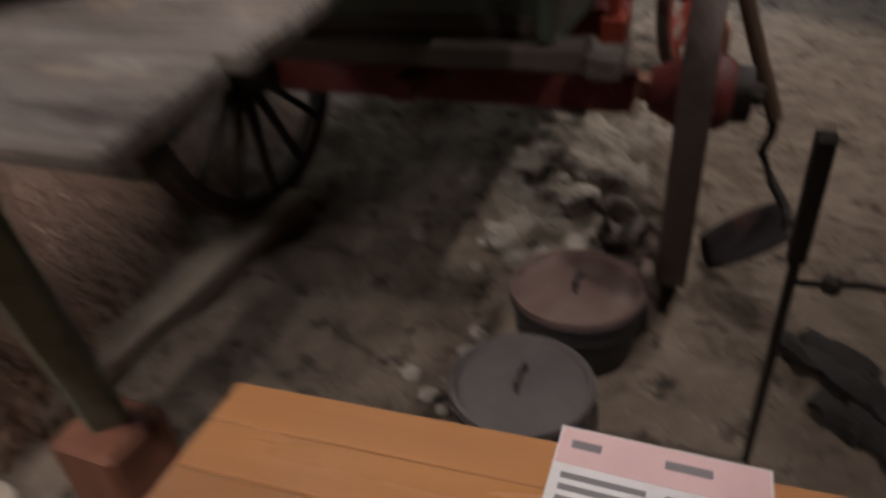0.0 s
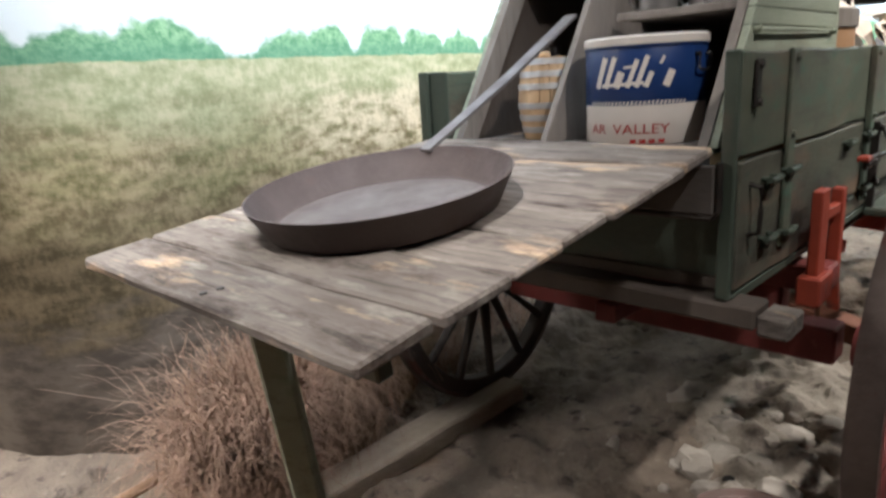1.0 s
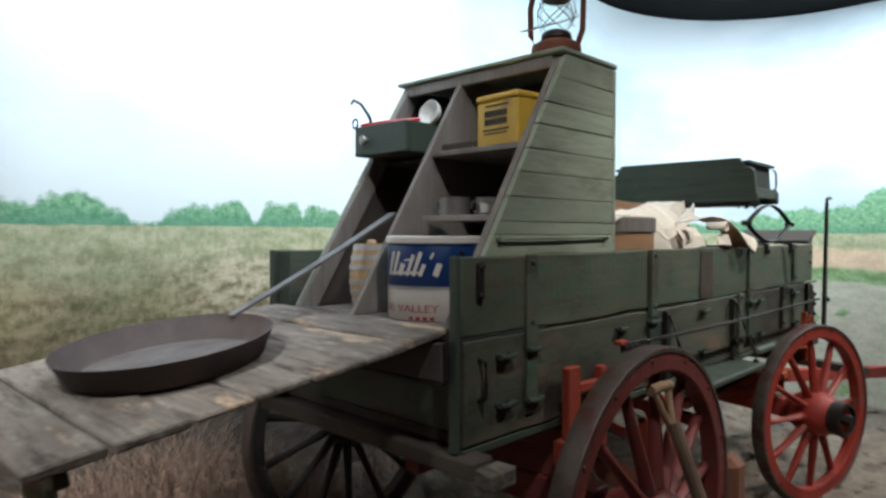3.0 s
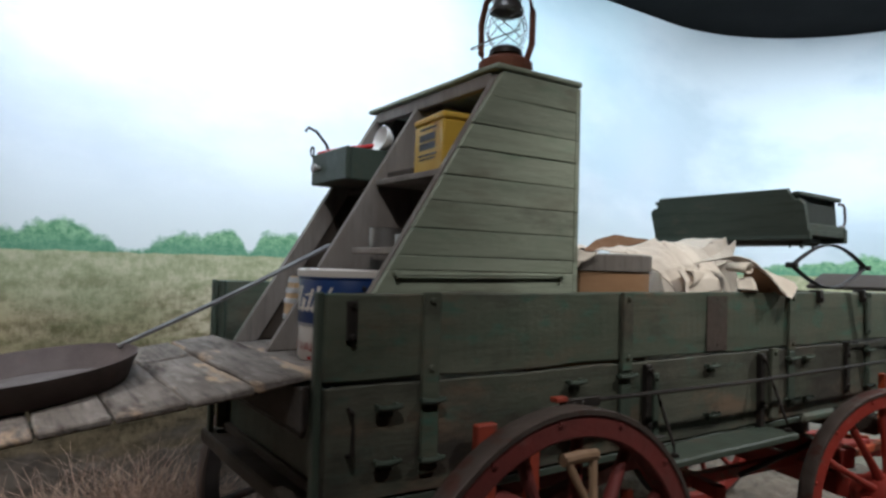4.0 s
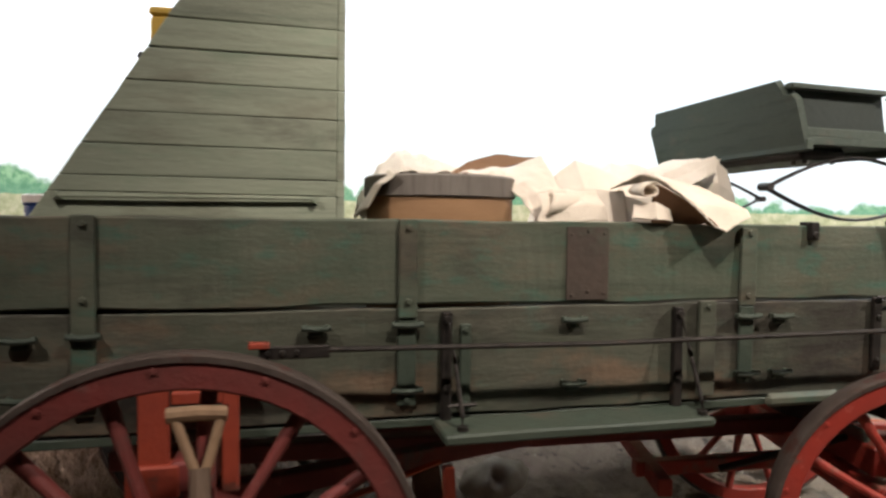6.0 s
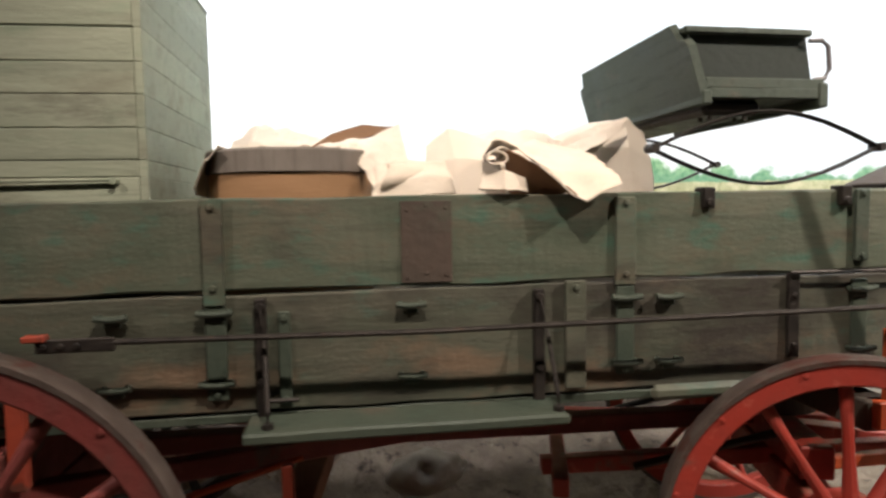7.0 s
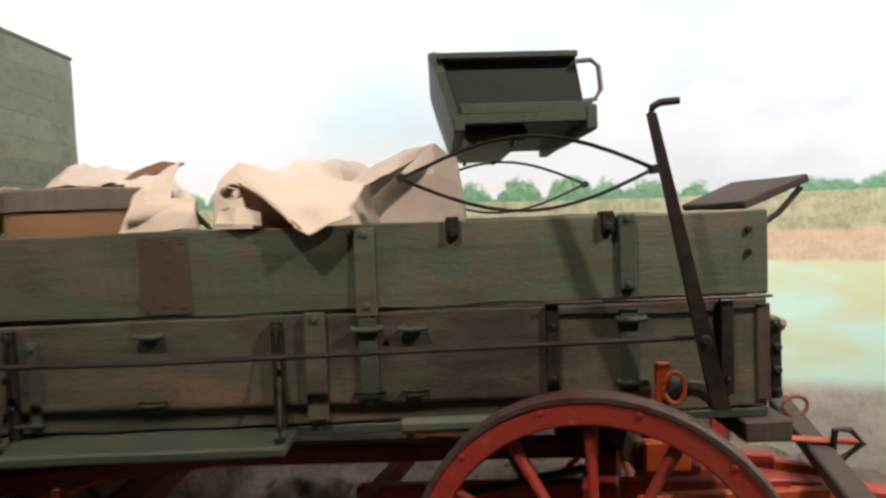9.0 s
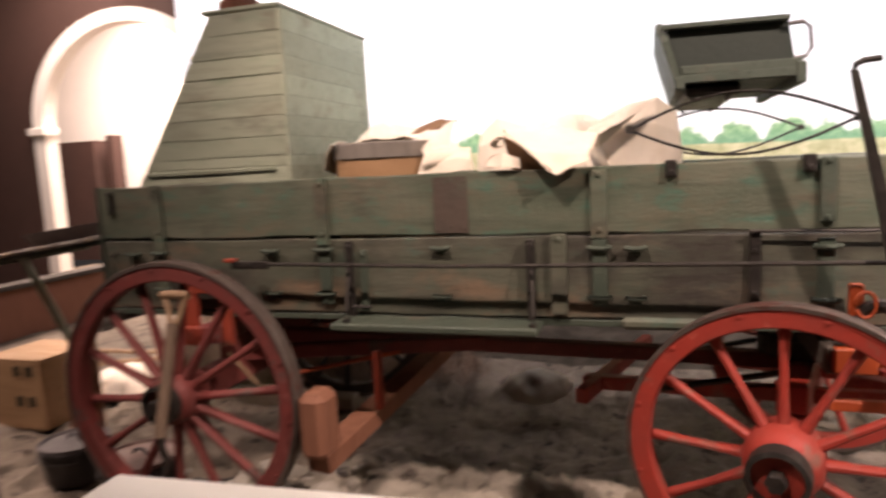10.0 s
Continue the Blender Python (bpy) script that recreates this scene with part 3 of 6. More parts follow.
slab("wall_west_low", "dark brown gallery wall", brown_wall, -8.1, -8, -5, 1.95, 0, 3.443)
slab("wall_above_display", "black fascia above the display", black_paint, -12, 6.2, 1.95, 2.05, 3.4, 4.7)


def build_arch_wall():
    """Brown wall with a round-headed opening trimmed in white."""
    y0, y1, cx, r, zs, top, sq = 4.5, 4.62, -3.85, 1.36, 2.2, 4.65, 0.90
    bm = bmesh.new()
    add_box(bm, -12, cx - r, y0, y1, 0, top)
    add_box(bm, cx + r, 6.2, y0, y1, 0, top)
    n = 24
    for i in range(n):
        a, c = math.pi * (1 - i / n), math.pi * (1 - (i + 1) / n)
        p = [(cx + r * math.cos(t), zs + r * sq * math.sin(t)) for t in (a, c)]
        q = [(p[0][0], top), (p[1][0], top)]
        vs = [[bm.verts.new((x, y, z)) for x, z in (p[0], p[1], q[1], q[0])] for y in (y0, y1)]
        bm.faces.new(vs[0])
        bm.faces.new(vs[1][::-1])
        bm.faces.new((vs[0][0], vs[1][0], vs[1][1], vs[0][1]))
    wall = mesh_object("wall_north", bm, brown_wall)
    tagged(wall, "dark brown gallery wall with a round-headed opening", "wall", kind="structure")
    bm = bmesh.new()
    prof = []
    for i in range(n + 1):
        a = math.pi * (1 - i / n)
        prof.append((math.cos(a), math.sin(a)))
    ring = []
    for rr, y in ((r - 0.03, y0 - 0.05), (r + 0.15, y0 - 0.05), (r + 0.15, y0 + 0.02), (r - 0.03, y1 + 0.02)):
        ring.append([bm.verts.new((cx + rr * c, y, zs + rr * sq * s)) for c, s in prof])
    for k in range(4):
        a, c = ring[k], ring[(k + 1) % 4]
        for i in range(n):
            bm.faces.new((a[i], a[i + 1], c[i + 1], c[i]))
    for s in (-1, 1):
        xs = sorted((cx + s * (r - 0.03), cx + s * (r + 0.15)))
        add_box(bm, xs[0], xs[1], y0 - 0.05, y1 + 0.02, 0, zs - 0.1)
        add_box(bm, xs[0] - 0.05, xs[1] + 0.05, y0 - 0.1, y1 + 0.02, zs - 0.1, zs, bevel=0.01)
    tagged(mesh_object("trim", bm, plaster), "white plaster trim round the arched opening", "trim", kind="structure")


build_arch_wall()
slab("wall_far_room", "bright white wall of the room beyond", plaster, -12, 2, 7.6, 7.7, 0, 4.6)
slab("wall_far_room_side", "white return wall of the room beyond", plaster, -1.5, -1.4, 4.75, 7.6, 0, 4.6)
slab("ceiling_far_room", "white ceiling of the room beyond", plaster, -12, 2, 4.75, 7.7, 4.6, 4.7, "ceiling")
slab("partition", "dark brown display partition in the far room", brown_wall, -8.3, -7.13, 7.2, 7.5, 0.06, 2.2, "partition")
slab("partition", "narrow dark display post in the far room", brown_wall, -6.85, -6.72, 7.2, 7.45, 0.06, 2.28, "partition")
area("far_room_lamp", (-4.8, 6.2, 4.4), (-4.8, 6.3, 0), 480, 2.0, (1.0, 0.9, 0.78))


# ---- the wagon ----
W = 0.95          # width of the wagon box
ZB, ZS, ZT = 0.92, 1.218, 1.45

wagon = thing("wagon", (1.6, W / 2, 0.07), "old farm wagon with worn green box and red running gear", "wagon")


def wheel(name, x, y, z, r, spokes, material, turn, parent, label, side, steer=0.0, hub=1.0, nose=0.0):
    """A dished wooden wheel with an iron tyre; side -1 faces the hub's nose to -y."""
    w = new(name)
    w.location = (x, y, z)
    w.rotation_euler = (radians(90) if side < 0 else radians(-90), 0, radians(steer))
    bpy.context.view_layer.update()
    w.parent = parent
    w.matrix_parent_inverse = parent.matrix_world.inverted()
    tagged(w, label)
    bpy.context.view_layer.update()
    rim = lathe_bm([(r - 0.075, -0.026), (r - 0.070, -0.03), (r - 0.014, -0.03), (r - 0.014, 0.03), (r - 0.070, 0.03), (r - 0.075, 0.026), (r - 0.075, -0.026)], 64)
    bolts = rim
    m = w.matrix_world
    for i in range(spokes):
        a = 2 * math.pi * (i + 0.5) / spokes + turn
        lathe(bolts, [(0.0, 0.0), (0.008, 0.0), (0.008, 0.005), (0.0, 0.007)], 6, Matrix.Rotation(a, 4, "Z") @ Matrix.Translation((r - 0.03, 0, 0.029)))

    def sub(nm, bm, mt, lb=""):
        ob = mesh_object(nm, bm, mt, True)
        ob.parent = w
        if lb:
            tagged(ob, lb)
        return ob

    sub("rim", rim, material)
    sub("tyre", lathe_bm([(r - 0.016, -0.034), (r - 0.003, -0.034), (r, -0.028), (r, 0.028), (r - 0.003, 0.034), (r - 0.016, 0.034), (r - 0.016, -0.034)], 64), tyre_iron, "worn iron tyre")
    h, k = hub, nose
    sub("hub", lathe_bm([(0.0, -0.13), (0.07 * h, -0.13), (0.085 * h, -0.10), (0.115 * h, -0.05), (0.118 * h, 0.05), (0.105 * h, 0.09 - k * 0.3), (0.082 * h, 0.13 - k * 0.7), (0.078 * h, 0.165 - k), (0.0, 0.165 - k)], 32), material)
    sub("hub_band", lathe_bm([(0.080 * h, 0.120 - k), (0.091 * h, 0.122 - k), (0.089 * h, 0.185 - k), (0.074 * h, 0.19 - k), (0.072 * h, 0.15 - k)], 32), iron, "black iron hub band")
    sub("axle_nut", lathe_bm([(0.0, 0.215 - k), (0.028, 0.215 - k), (0.03, 0.21 - k), (0.03, 0.16 - k), (0.056 * h, 0.155 - k), (0.056 * h, 0.12 - k)], 6), iron)
    bm = bmesh.new()
    n = 10
    rings = []
    for s in range(7):
        t = s / 6
        rad = 0.10 + (r - 0.07 - 0.10) * t
        aw = 0.021 - 0.007 * math.sin(math.pi * min(1, t * 1.1)) - 0.002 * t
        ah = 0.027 - 0.011 * t
        zz = 0.012 - 0.03 * t
        rings.append([bm.verts.new((rad, aw * math.cos(2 * math.pi * k / n), zz + ah * math.sin(2 * math.pi * k / n))) for k in range(n)])
    for a, c in zip(rings, rings[1:]):
        for k in range(n):
            bm.faces.new((a[k], a[(k + 1) % n], c[(k + 1) % n], c[k]))
    first = sub("spoke", bm, material)
    first.matrix_basis = Matrix.Rotation(turn, 4, "Z")
    for i in range(1, spokes):
        shared("spoke", first.data, Matrix.Rotation(turn + 2 * math.pi * i / spokes, 4, "Z"), w)
    return w


STEER = -16.0     # the front axle stands turned towards the visitors
RX, FX = 0.548, 2.87
wheel("wheel", RX, -0.27, 0.64, 0.53, 14, old_red, 0.1, wagon, "large rear wheel in faded dark red paint", -1, 0.0, 0.84, 0.06)
wheel("wheel", FX - 0.179, W / 2 - 0.625, 0.53, 0.488, 12, red, 0.02, wagon, "front wheel in bright red paint with iron tyre", -1, STEER)
# the far wheel's colour carries the shade it stands in
wheel("wheel", RX, W + 0.27, 0.64, 0.53, 14, bare_wheel_shaded, 0.25, wagon, "large rear wheel of bare weathered wood, darkened for shade", 1, 0.0, 0.84, 0.06)
wheel("wheel", FX + 0.179, W / 2 + 0.625, 0.53, 0.488, 12, red, 0.2, wagon, "front wheel in bright red paint with iron tyre", 1, STEER)


def wagon_box():
    p = wagon
    for k, y in enumerate((0.0, W - 0.03)):
        part("side_board", plank_bm(0, 3.2, y, y + 0.03, ZB, ZS - 0.004, 0, 90, 0.006, 0.004, 1 + k), green_low, p, "worn green lower board")
        part("side_board", plank_bm(-0.01, 3.205, y, y + 0.03, ZS + 0.005, ZT, 0, 90, 0.007, 0.005, 5 + k), green, p, "worn green upper board")
    part("floor_board", plank_bm(0.02, 3.18, 0.031, W - 0.031, ZB - 0.005, ZB + 0.025, 0, 10, 0.002, 0.003, 9), dark_wood, p)
    part("tailgate", plank_bm(0.035, 0.065, 0.031, W - 0.031, ZB, 1.20, 1, 12, 0.003, 0.004, 11), green_dark, p, "dark green tailgate board")
    part("front_board", plank_bm(3.13, 3.16, 0.031, W - 0.031, ZB + 0.026, ZT - 0.01, 1, 12, 0.003, 0.004, 12), green, p)
    # sill strip under the sides
    for y in (0.004, W - 0.034):
        part("sill", plank_bm(0.0, 3.2, y, y + 0.03, ZB - 0.03, ZB - 0.006, 0, 20, 0.002, 0.003, 14), green_dark, p)


wagon_box()


def bolt(bm, x, y, z, r=0.009, h=0.008):
    lathe(bm, [(0.0, h), (r * 0.7, h), (r, h * 0.5), (r, 0.0)], 8, Matrix.Translation((x, y, z)) @ Matrix.Rotation(radians(90), 4, "X"))


def strap(x, z0, z1, w=0.06, t=0.012, mt=None, bolts=(), lean=0.0):
    bm = box_bm(x - w / 2, x + w / 2, -t, -0.001, z0, z1, bevel=0.003)
    for z in bolts:
        bolt(bm, x, -t, z)
    return part("strap", bm, mt or green, wagon, "")


strap(0.297, 0.97, 1.452, 0.055, bolts=(1.43, 1.25, 1.0))
strap(1.077, 1.19, 1.452, 0.05, 0.02, bolts=(1.43, 1.235))
strap(1.077, 0.955, 1.188, 0.05, 0.014, green_dark, bolts=(0.97,))
strap(2.13, 1.205, 1.44, 0.056, 0.014, bolts=(1.425, 1.235))
strap(2.13, 0.965, 1.203, 0.05, 0.012, green_dark, bolts=(0.98,))
strap(2.826, 1.25, 1.452, 0.045, 0.014, green_dark, bolts=(1.44, 1.265))
strap(2.826, 0.985, 1.20, 0.05, 0.010, green_dark, bolts=(1.0,))
strap(1.99, 0.935, 1.222, 0.056, 0.018, green_low, bolts=(1.205,))
strap(2.62, 0.985, 1.222, 0.035, 0.016, iron, bolts=(1.16, 1.02))
strap(3.085, 0.96, 1.215, 0.036, 0.016, iron, bolts=(1.0,))
strap(1.24, 0.93, 1.17, 0.03, 0.012, green_dark, bolts=(1.155, 0.95))
strap(0.06, 1.33, 1.43, 0.03, 0.010, iron, bolts=(1.42, 1.34))
for x, z0, z1 in ((0.06, 1.045, 1.16),):
    bm = tube_bm(((x, -0.001, z0), (x, -0.026, z0 + 0.006), (x, -0.028, (z0 + z1) / 2), (x, -0.026, z1 - 0.006), (x, -0.001, z1)), 0.006, 8)
    part("corner_staple", bm, iron, wagon, "upright bent iron staple")
plate_brown = mat("brown_plate", (0.088, 0.062, 0.049), (0.062, 0.050, 0.040), 0.7, 0.1, scale=7, third=(0.075, 0.080, 0.058), third_at=0.54, third_scale=6, third_soft=0.15, bump=0.3, spec=0.2)
bm = box_bm(1.535, 1.665, -0.005, -0.001, ZS + 0.012, ZT - 0.012, bevel=0.001)
for x in (1.55, 1.60, 1.65):
    for z in (ZS + 0.03, ZT - 0.03):
        bolt(bm, x, -0.005, z + 0.006 * math.sin(40 * x), 0.004, 0.003)
part("repair_plate", bm, plate_brown, wagon, "rusty brown patch plate")


def staple(x, z, w=0.075):
    """A bracket of two bolts and a cross bar."""
    bm = bmesh.new()
    tube(bm, arc((x - w / 2, -0.022, z), (x + w / 2, -0.022, z), -0.004, 5), 0.008, 8)
    for s in (-1, 1):
        tube(bm, ((x + s * w * 0.36, -0.001, z), (x + s * w * 0.36, -0.026, z)), 0.007, 6)
    add_box(bm, x - w * 0.25, x + w * 0.25, -0.016, -0.001, z - 0.026, z - 0.006, bevel=0.003)
    part("bracket", bm, green_dark, wagon)


for x, zs in ((0.165, (1.16, 1.02)), (0.30, (1.165, 1.01)), (0.84, (1.172, 1.0)), (1.077, (1.175, 1.0)), (1.556, (1.178, 0.997)), (2.13, (1.175, 1.0)), (2.25, (1.173, 1.0)),
              (2.826, (1.175, 1.003))):
    for z in zs:
        staple(x, z, 0.085 if x in (1.077, 2.13, 2.826) else 0.075)
for x in (2.365, 2.775):
    bm = box_bm(x - 0.018, x + 0.018, -0.016, 0.034, 1.405, 1.462, bevel=0.004)
    bolt(bm, x, -0.016, 1.42, 0.012)
    part("clip", bm, iron, wagon)
part("cleat", box_bm(2.20, 2.48, -0.03, -0.002, 0.888, 0.932, bevel=0.014), green, wagon, "green wooden cleat under the side")
# iron corner straps at both ends
part("corner_iron", box_bm(3.168, 3.204, -0.008, -0.001, 0.94, 1.2, bevel=0.002), plate_brown, wagon)
bm = box_bm(3.203, 3.235, -0.01, 0.02, 0.94, 1.16, bevel=0.006)
for z in (0.96, 1.02, 1.08, 1.14):
    bolt(bm, 3.22, -0.01, z, 0.012, 0.012)
part("corner_iron", bm, iron, wagon)
for z in (1.34, 1.40):
    bm = bmesh.new()
    bolt(bm, 3.15, -0.004, z, 0.01)
    part("bolt", bm, iron, wagon)
part("end_rod", tube_bm(((3.2, 0.1, 1.16), (3.29, 0.09, 1.12)), 0.018, 8), handle_wood, wagon)
part("corner_post", box_bm(-0.03, -0.012, 0.0, 0.032, ZB - 0.01, 1.452, bevel=0.004), green_dark, wagon, "dark green end batten")
part("corner_post", box_bm(-0.03, -0.012, W - 0.032, W, ZB - 0.01, 1.452, bevel=0.004), green_dark, wagon)
part("corner_post", box_bm(-0.012, -0.001, W - 0.1, W - 0.033, 1.222, 1.45, bevel=0.003), green_dark, wagon)
# rear sill of the box, dark to hold the shade; grey end
part("rear_sill", plank_bm(-0.035, 0.055, -0.06, W + 0.06, 0.855, 0.905, 1, 10, 0.004, 0.006, 21), dark_wood, wagon, "wooden cross sill, darkened for the shade under the box")
part("sill_end", box_bm(-0.03, 0.07, -0.13, -0.061, 0.84, 0.89, bevel=0.006), grey_wood, wagon)
part("front_sill", plank_bm(3.12, 3.25, -0.03, W + 0.03, 0.83, 0.89, 1, 10, 0.003, 0.006, 22), dark_wood, wagon)
# sloping footboard over the front
fb = Matrix.Translation((3.15, 0.0, 1.45)) @ Matrix.Rotation(radians(-22), 4, "Y")
part("footboard", plank_bm(0.0, 0.19, 0.01, 0.45, 0, 0.022, 1, 12, 0.004, 0.004, 23, fb), dark_wood, wagon, "weathered dark sloping footboard")
part("footboard_iron", tube_bm(((3.205, 0.03, 1.41), (3.25, 0.03, 1.44), (3.31, 0.03, 1.505)), 0.008, 6), iron, wagon)

# folding step on iron hangers
step_board = part("step", plank_bm(1.15, 1.93, -0.15, -0.001, 0.885, 0.912, 0, 20, 0.002, 0.006, 24), green_dark, wagon, "green painted plank step")
for x in (1.185, 1.89):
    part("step_hanger", box_bm(x - 0.014, x + 0.014, -0.024, -0.001, 0.91, 1.205, bevel=0.003), iron, wagon)
    bm = bmesh.new()
    tube(bm, ((x, -0.03, 1.185), (x + 0.012, -0.06, 1.08), (x + 0.02, -0.11, 0.95), (x + 0.02, -0.115, 0.912)), 0.006, 8)
    lathe(bm, [(0.0, 0.012), (0.014, 0.012), (0.014, 0.0)], 8, Matrix.Translation((x + 0.02, -0.115, 0.912)))
    bolt(bm, x, -0.024, 1.185, 0.012, 0.012)
    bolt(bm, x, -0.024, 1.0, 0.012, 0.01)
    part("step_rod", bm, iron, wagon)
part("step_stay", tube_bm(((1.19, -0.02, 0.95), (1.27, -0.02, 0.95)), 0.006, 6), iron, wagon)

# brake: long rod, lever and short rod along the seam
part("brake_rod", tube_bm(((0.84, -0.085, 1.128), (1.6, -0.09, 1.12), (2.4, -0.095, 1.128), (2.97, -0.1, 1.134)), 0.0075, 8), iron, wagon, "thin black iron brake rod")
bm = box_bm(0.70, 0.87, -0.092, -0.08, 1.108, 1.14, bevel=0.003)
for x in (0.72, 0.755, 0.79):
    bolt(bm, x, -0.092, 1.124, 0.008, 0.006)
part("brake_rod_end", bm, iron, wagon)
part("brake_rod_head", box_bm(0.675, 0.725, -0.10, -0.07, 1.135, 1.15, bevel=0.003), red_orange, wagon)
part("seam_rod", tube_bm(((2.6, -0.025, 1.225), (2.9, -0.028, 1.223), (3.2, -0.025, 1.222)), 0.005, 6), iron, wagon)
bm = bmesh.new()
n0, n1 = Vector((3.022, -0.115, 0.95)), Vector((2.846, -0.165, 1.69))
rings = []
for i in range(9):
    t = i / 8
    c = n0.lerp(n1, t)
    w = 0.023 - 0.013 * t
    rings.append([bm.verts.new(c + Vector((dx * w, dy * 0.008, 0))) for dx, dy in ((-1, -1), (1, -1), (1, 1), (-1, 1))])
for a, c in zip(rings, rings[1:]):
    for k in range(4):
        bm.faces.new((a[k], a[(k + 1) % 4], c[(k + 1) % 4], c[k]))
bm.faces.new(rings[0][::-1])
bm.faces.new(rings[-1])
tube(bm, ((2.846, -0.165, 1.685), (2.85, -0.165, 1.706), (2.868, -0.165, 1.715), (2.912, -0.168, 1.718)), 0.009, 8)
bolt(bm, 2.975, -0.14, 1.134, 0.014, 0.016)
part("brake_lever", bm, iron, wagon, "tall flat iron brake lever")
bm = tube_bm([(2.965 + 0.06 * math.cos(math.pi * i / 12), -0.06, 0.945 + 0.05 * math.sin(math.pi * i / 12)) for i in range(13)], 0.014, 8, 1.6)
part("lever_ratchet", bm, iron, wagon)


def running_gear():
    p = wagon
    cy = W / 2
    turn = Matrix.Translation((FX, cy, 0)) @ Matrix.Rotation(radians(STEER), 4, "Z") @ Matrix.Translation((-FX, -cy, 0))

    def steered(name, bm, mt, label=""):
        """A piece of the turned front gear."""
        bmesh.ops.transform(bm, matrix=turn, verts=bm.verts)
        return part(name, bm, mt, p, label)

    part("axle", box_bm(RX - 0.05, RX + 0.05, -0.10, W + 0.10, 0.585, 0.69, bevel=0.006), old_red, p)
    steered("axle", box_bm(FX - 0.05, FX + 0.05, -0.03, W + 0.03, 0.475, 0.58, bevel=0.006), red)
    part("rear_bolster", box_bm(RX - 0.05, RX + 0.05, -0.07, W + 0.07, 0.79, 0.865, bevel=0.006), old_red, p)
    part("rear_bolster_block", box_bm(RX - 0.04, RX + 0.04, 0.05, W - 0.05, 0.69, 0.79, bevel=0.005), old_red, p)
    part("front_bolster", box_bm(FX - 0.05, FX + 0.05, -0.05, W + 0.05, 0.77, 0.86, bevel=0.006), dark_wood, p)
    steered("sand_board", box_bm(FX - 0.05, FX + 0.05, 0.02, W - 0.02, 0.60, 0.70, bevel=0.006), red)
    part("fifth_wheel", lathe_bm([(0.13, 0.70), (0.17, 0.70), (0.17, 0.77), (0.13, 0.77), (0.13, 0.70)], 32, Matrix.Translation((FX, cy, 0))), iron, p)
    part("reach", beam_bm((RX - 0.3, cy, 0.70), (FX, cy, 0.66), 0.07, 0.06), old_red, p)
    for s in (-1, 1):
        part("rear_hound", beam_bm((RX, cy + s * 0.36, 0.70), (RX + 1.05, cy + s * 0.05, 0.70), 0.055, 0.06), old_red, p)
        steered("front_hound", beam_bm((FX - 0.80, cy + s * 0.27, 0.545), (FX + 0.55, cy + s * 0.1, 0.60), 0.05, 0.055), red)
        steered("hound_brace", tube_bm(((FX - 0.05, cy + s * 0.3, 0.69), (FX - 0.5, cy + s * 0.3, 0.56)), 0.013, 6), iron)
    steered("sway_bar", beam_bm((FX - 0.74, 0.02, 0.545), (FX - 0.74, W - 0.02, 0.545), 0.05, 0.06), red)
    for s in (0.0, W):
        sg = -1 if s == 0 else 1
        yb = s + sg * 0.045
        # stakes that hold the box on the bolsters
        for x, top, hw in ((RX - 0.09, 1.09, 0.035), (FX + 0.03, 1.06, 0.02)):
            bm = box_bm(x - hw, x + hw, yb - 0.014, yb + 0.014, 0.80, top, bevel=0.004)
            add_box(bm, x - 0.06, x + 0.06, yb - 0.03, yb + 0.03, 0.78, 0.86, bevel=0.005)
            part("stake", bm, red_orange if x < 1 else orange, p)
        bm = box_bm(RX - 0.05, RX + 0.10, yb - 0.012, yb + 0.012, 1.0, 1.03, bevel=0.003)
        add_box(bm, RX + 0.065, RX + 0.105, yb - 0.016, yb + 0.016, 0.78, 1.07, bevel=0.004)
        part("stake_brace", bm, red_orange, p)
    ring = [(FX + 0.05 + 0.028 * math.cos(a), -0.075, 1.0 + 0.04 * math.sin(a)) for a in [2 * math.pi * i / 14 for i in range(15)]]
    part("stake_ring", tube_bm(ring, 0.006, 6), orange, p)
    # tongue, doubletree and its irons
    steered("tongue", beam_bm((FX + 0.1, cy, 0.59), (5.0, cy, 0.42), 0.075, 0.085), red, "red wooden wagon tongue")
    steered("tongue_brace", beam_bm((FX + 0.1, cy - 0.3, 0.60), (3.62, cy - 0.05, 0.575), 0.035, 0.04), orange)
    steered("tongue_brace", beam_bm((FX + 0.1, cy + 0.3, 0.60), (3.62, cy + 0.05, 0.575), 0.035, 0.04), orange)
    steered("doubletree", beam_bm((FX + 0.66, cy + 0.58, 0.675), (FX + 0.66, cy - 0.58, 0.675), 0.075, 0.05, 0.006), dark_wood, "dark brown doubletree beam")
    ring = [(FX + 0.66 + 0.045 * math.cos(a), cy + 0.30 + 0.02 * math.cos(a), 0.735 + 0.035 * math.sin(a)) for a in [2 * math.pi * i / 14 for i in range(15)]]
    steered("doubletree_ring", tube_bm(ring, 0.007, 6), rust)
    steered("tongue_loop", tube_bm([(FX + x, cy + y, z) for x, y, z in ((0.69, -0.02, 0.64), (0.70, -0.02, 0.755), (0.74, -0.03, 0.76), (0.775, -0.03, 0.72), (0.72, -0.02, 0.665))], 0.011, 6), iron)
    steered("doubletree_plate", beam_bm((FX + 0.42, cy, 0.715), (FX + 0.78, cy, 0.712), 0.04, 0.012), orange)
    bm = bmesh.new()
    for i in range(7):
        c = Vector((FX + 0.70, cy - 0.5, 0.62 - 0.03 * i))
        pts = [c + Vector(((0.012 if i % 2 else 0) * math.cos(a), (0 if i % 2 else 0.012) * math.cos(a), 0.022 * math.sin(a))) for a in [2 * math.pi * k / 8 for k in range(9)]]
        tube(bm, pts, 0.004, 5)
    steered("chain", bm, iron)
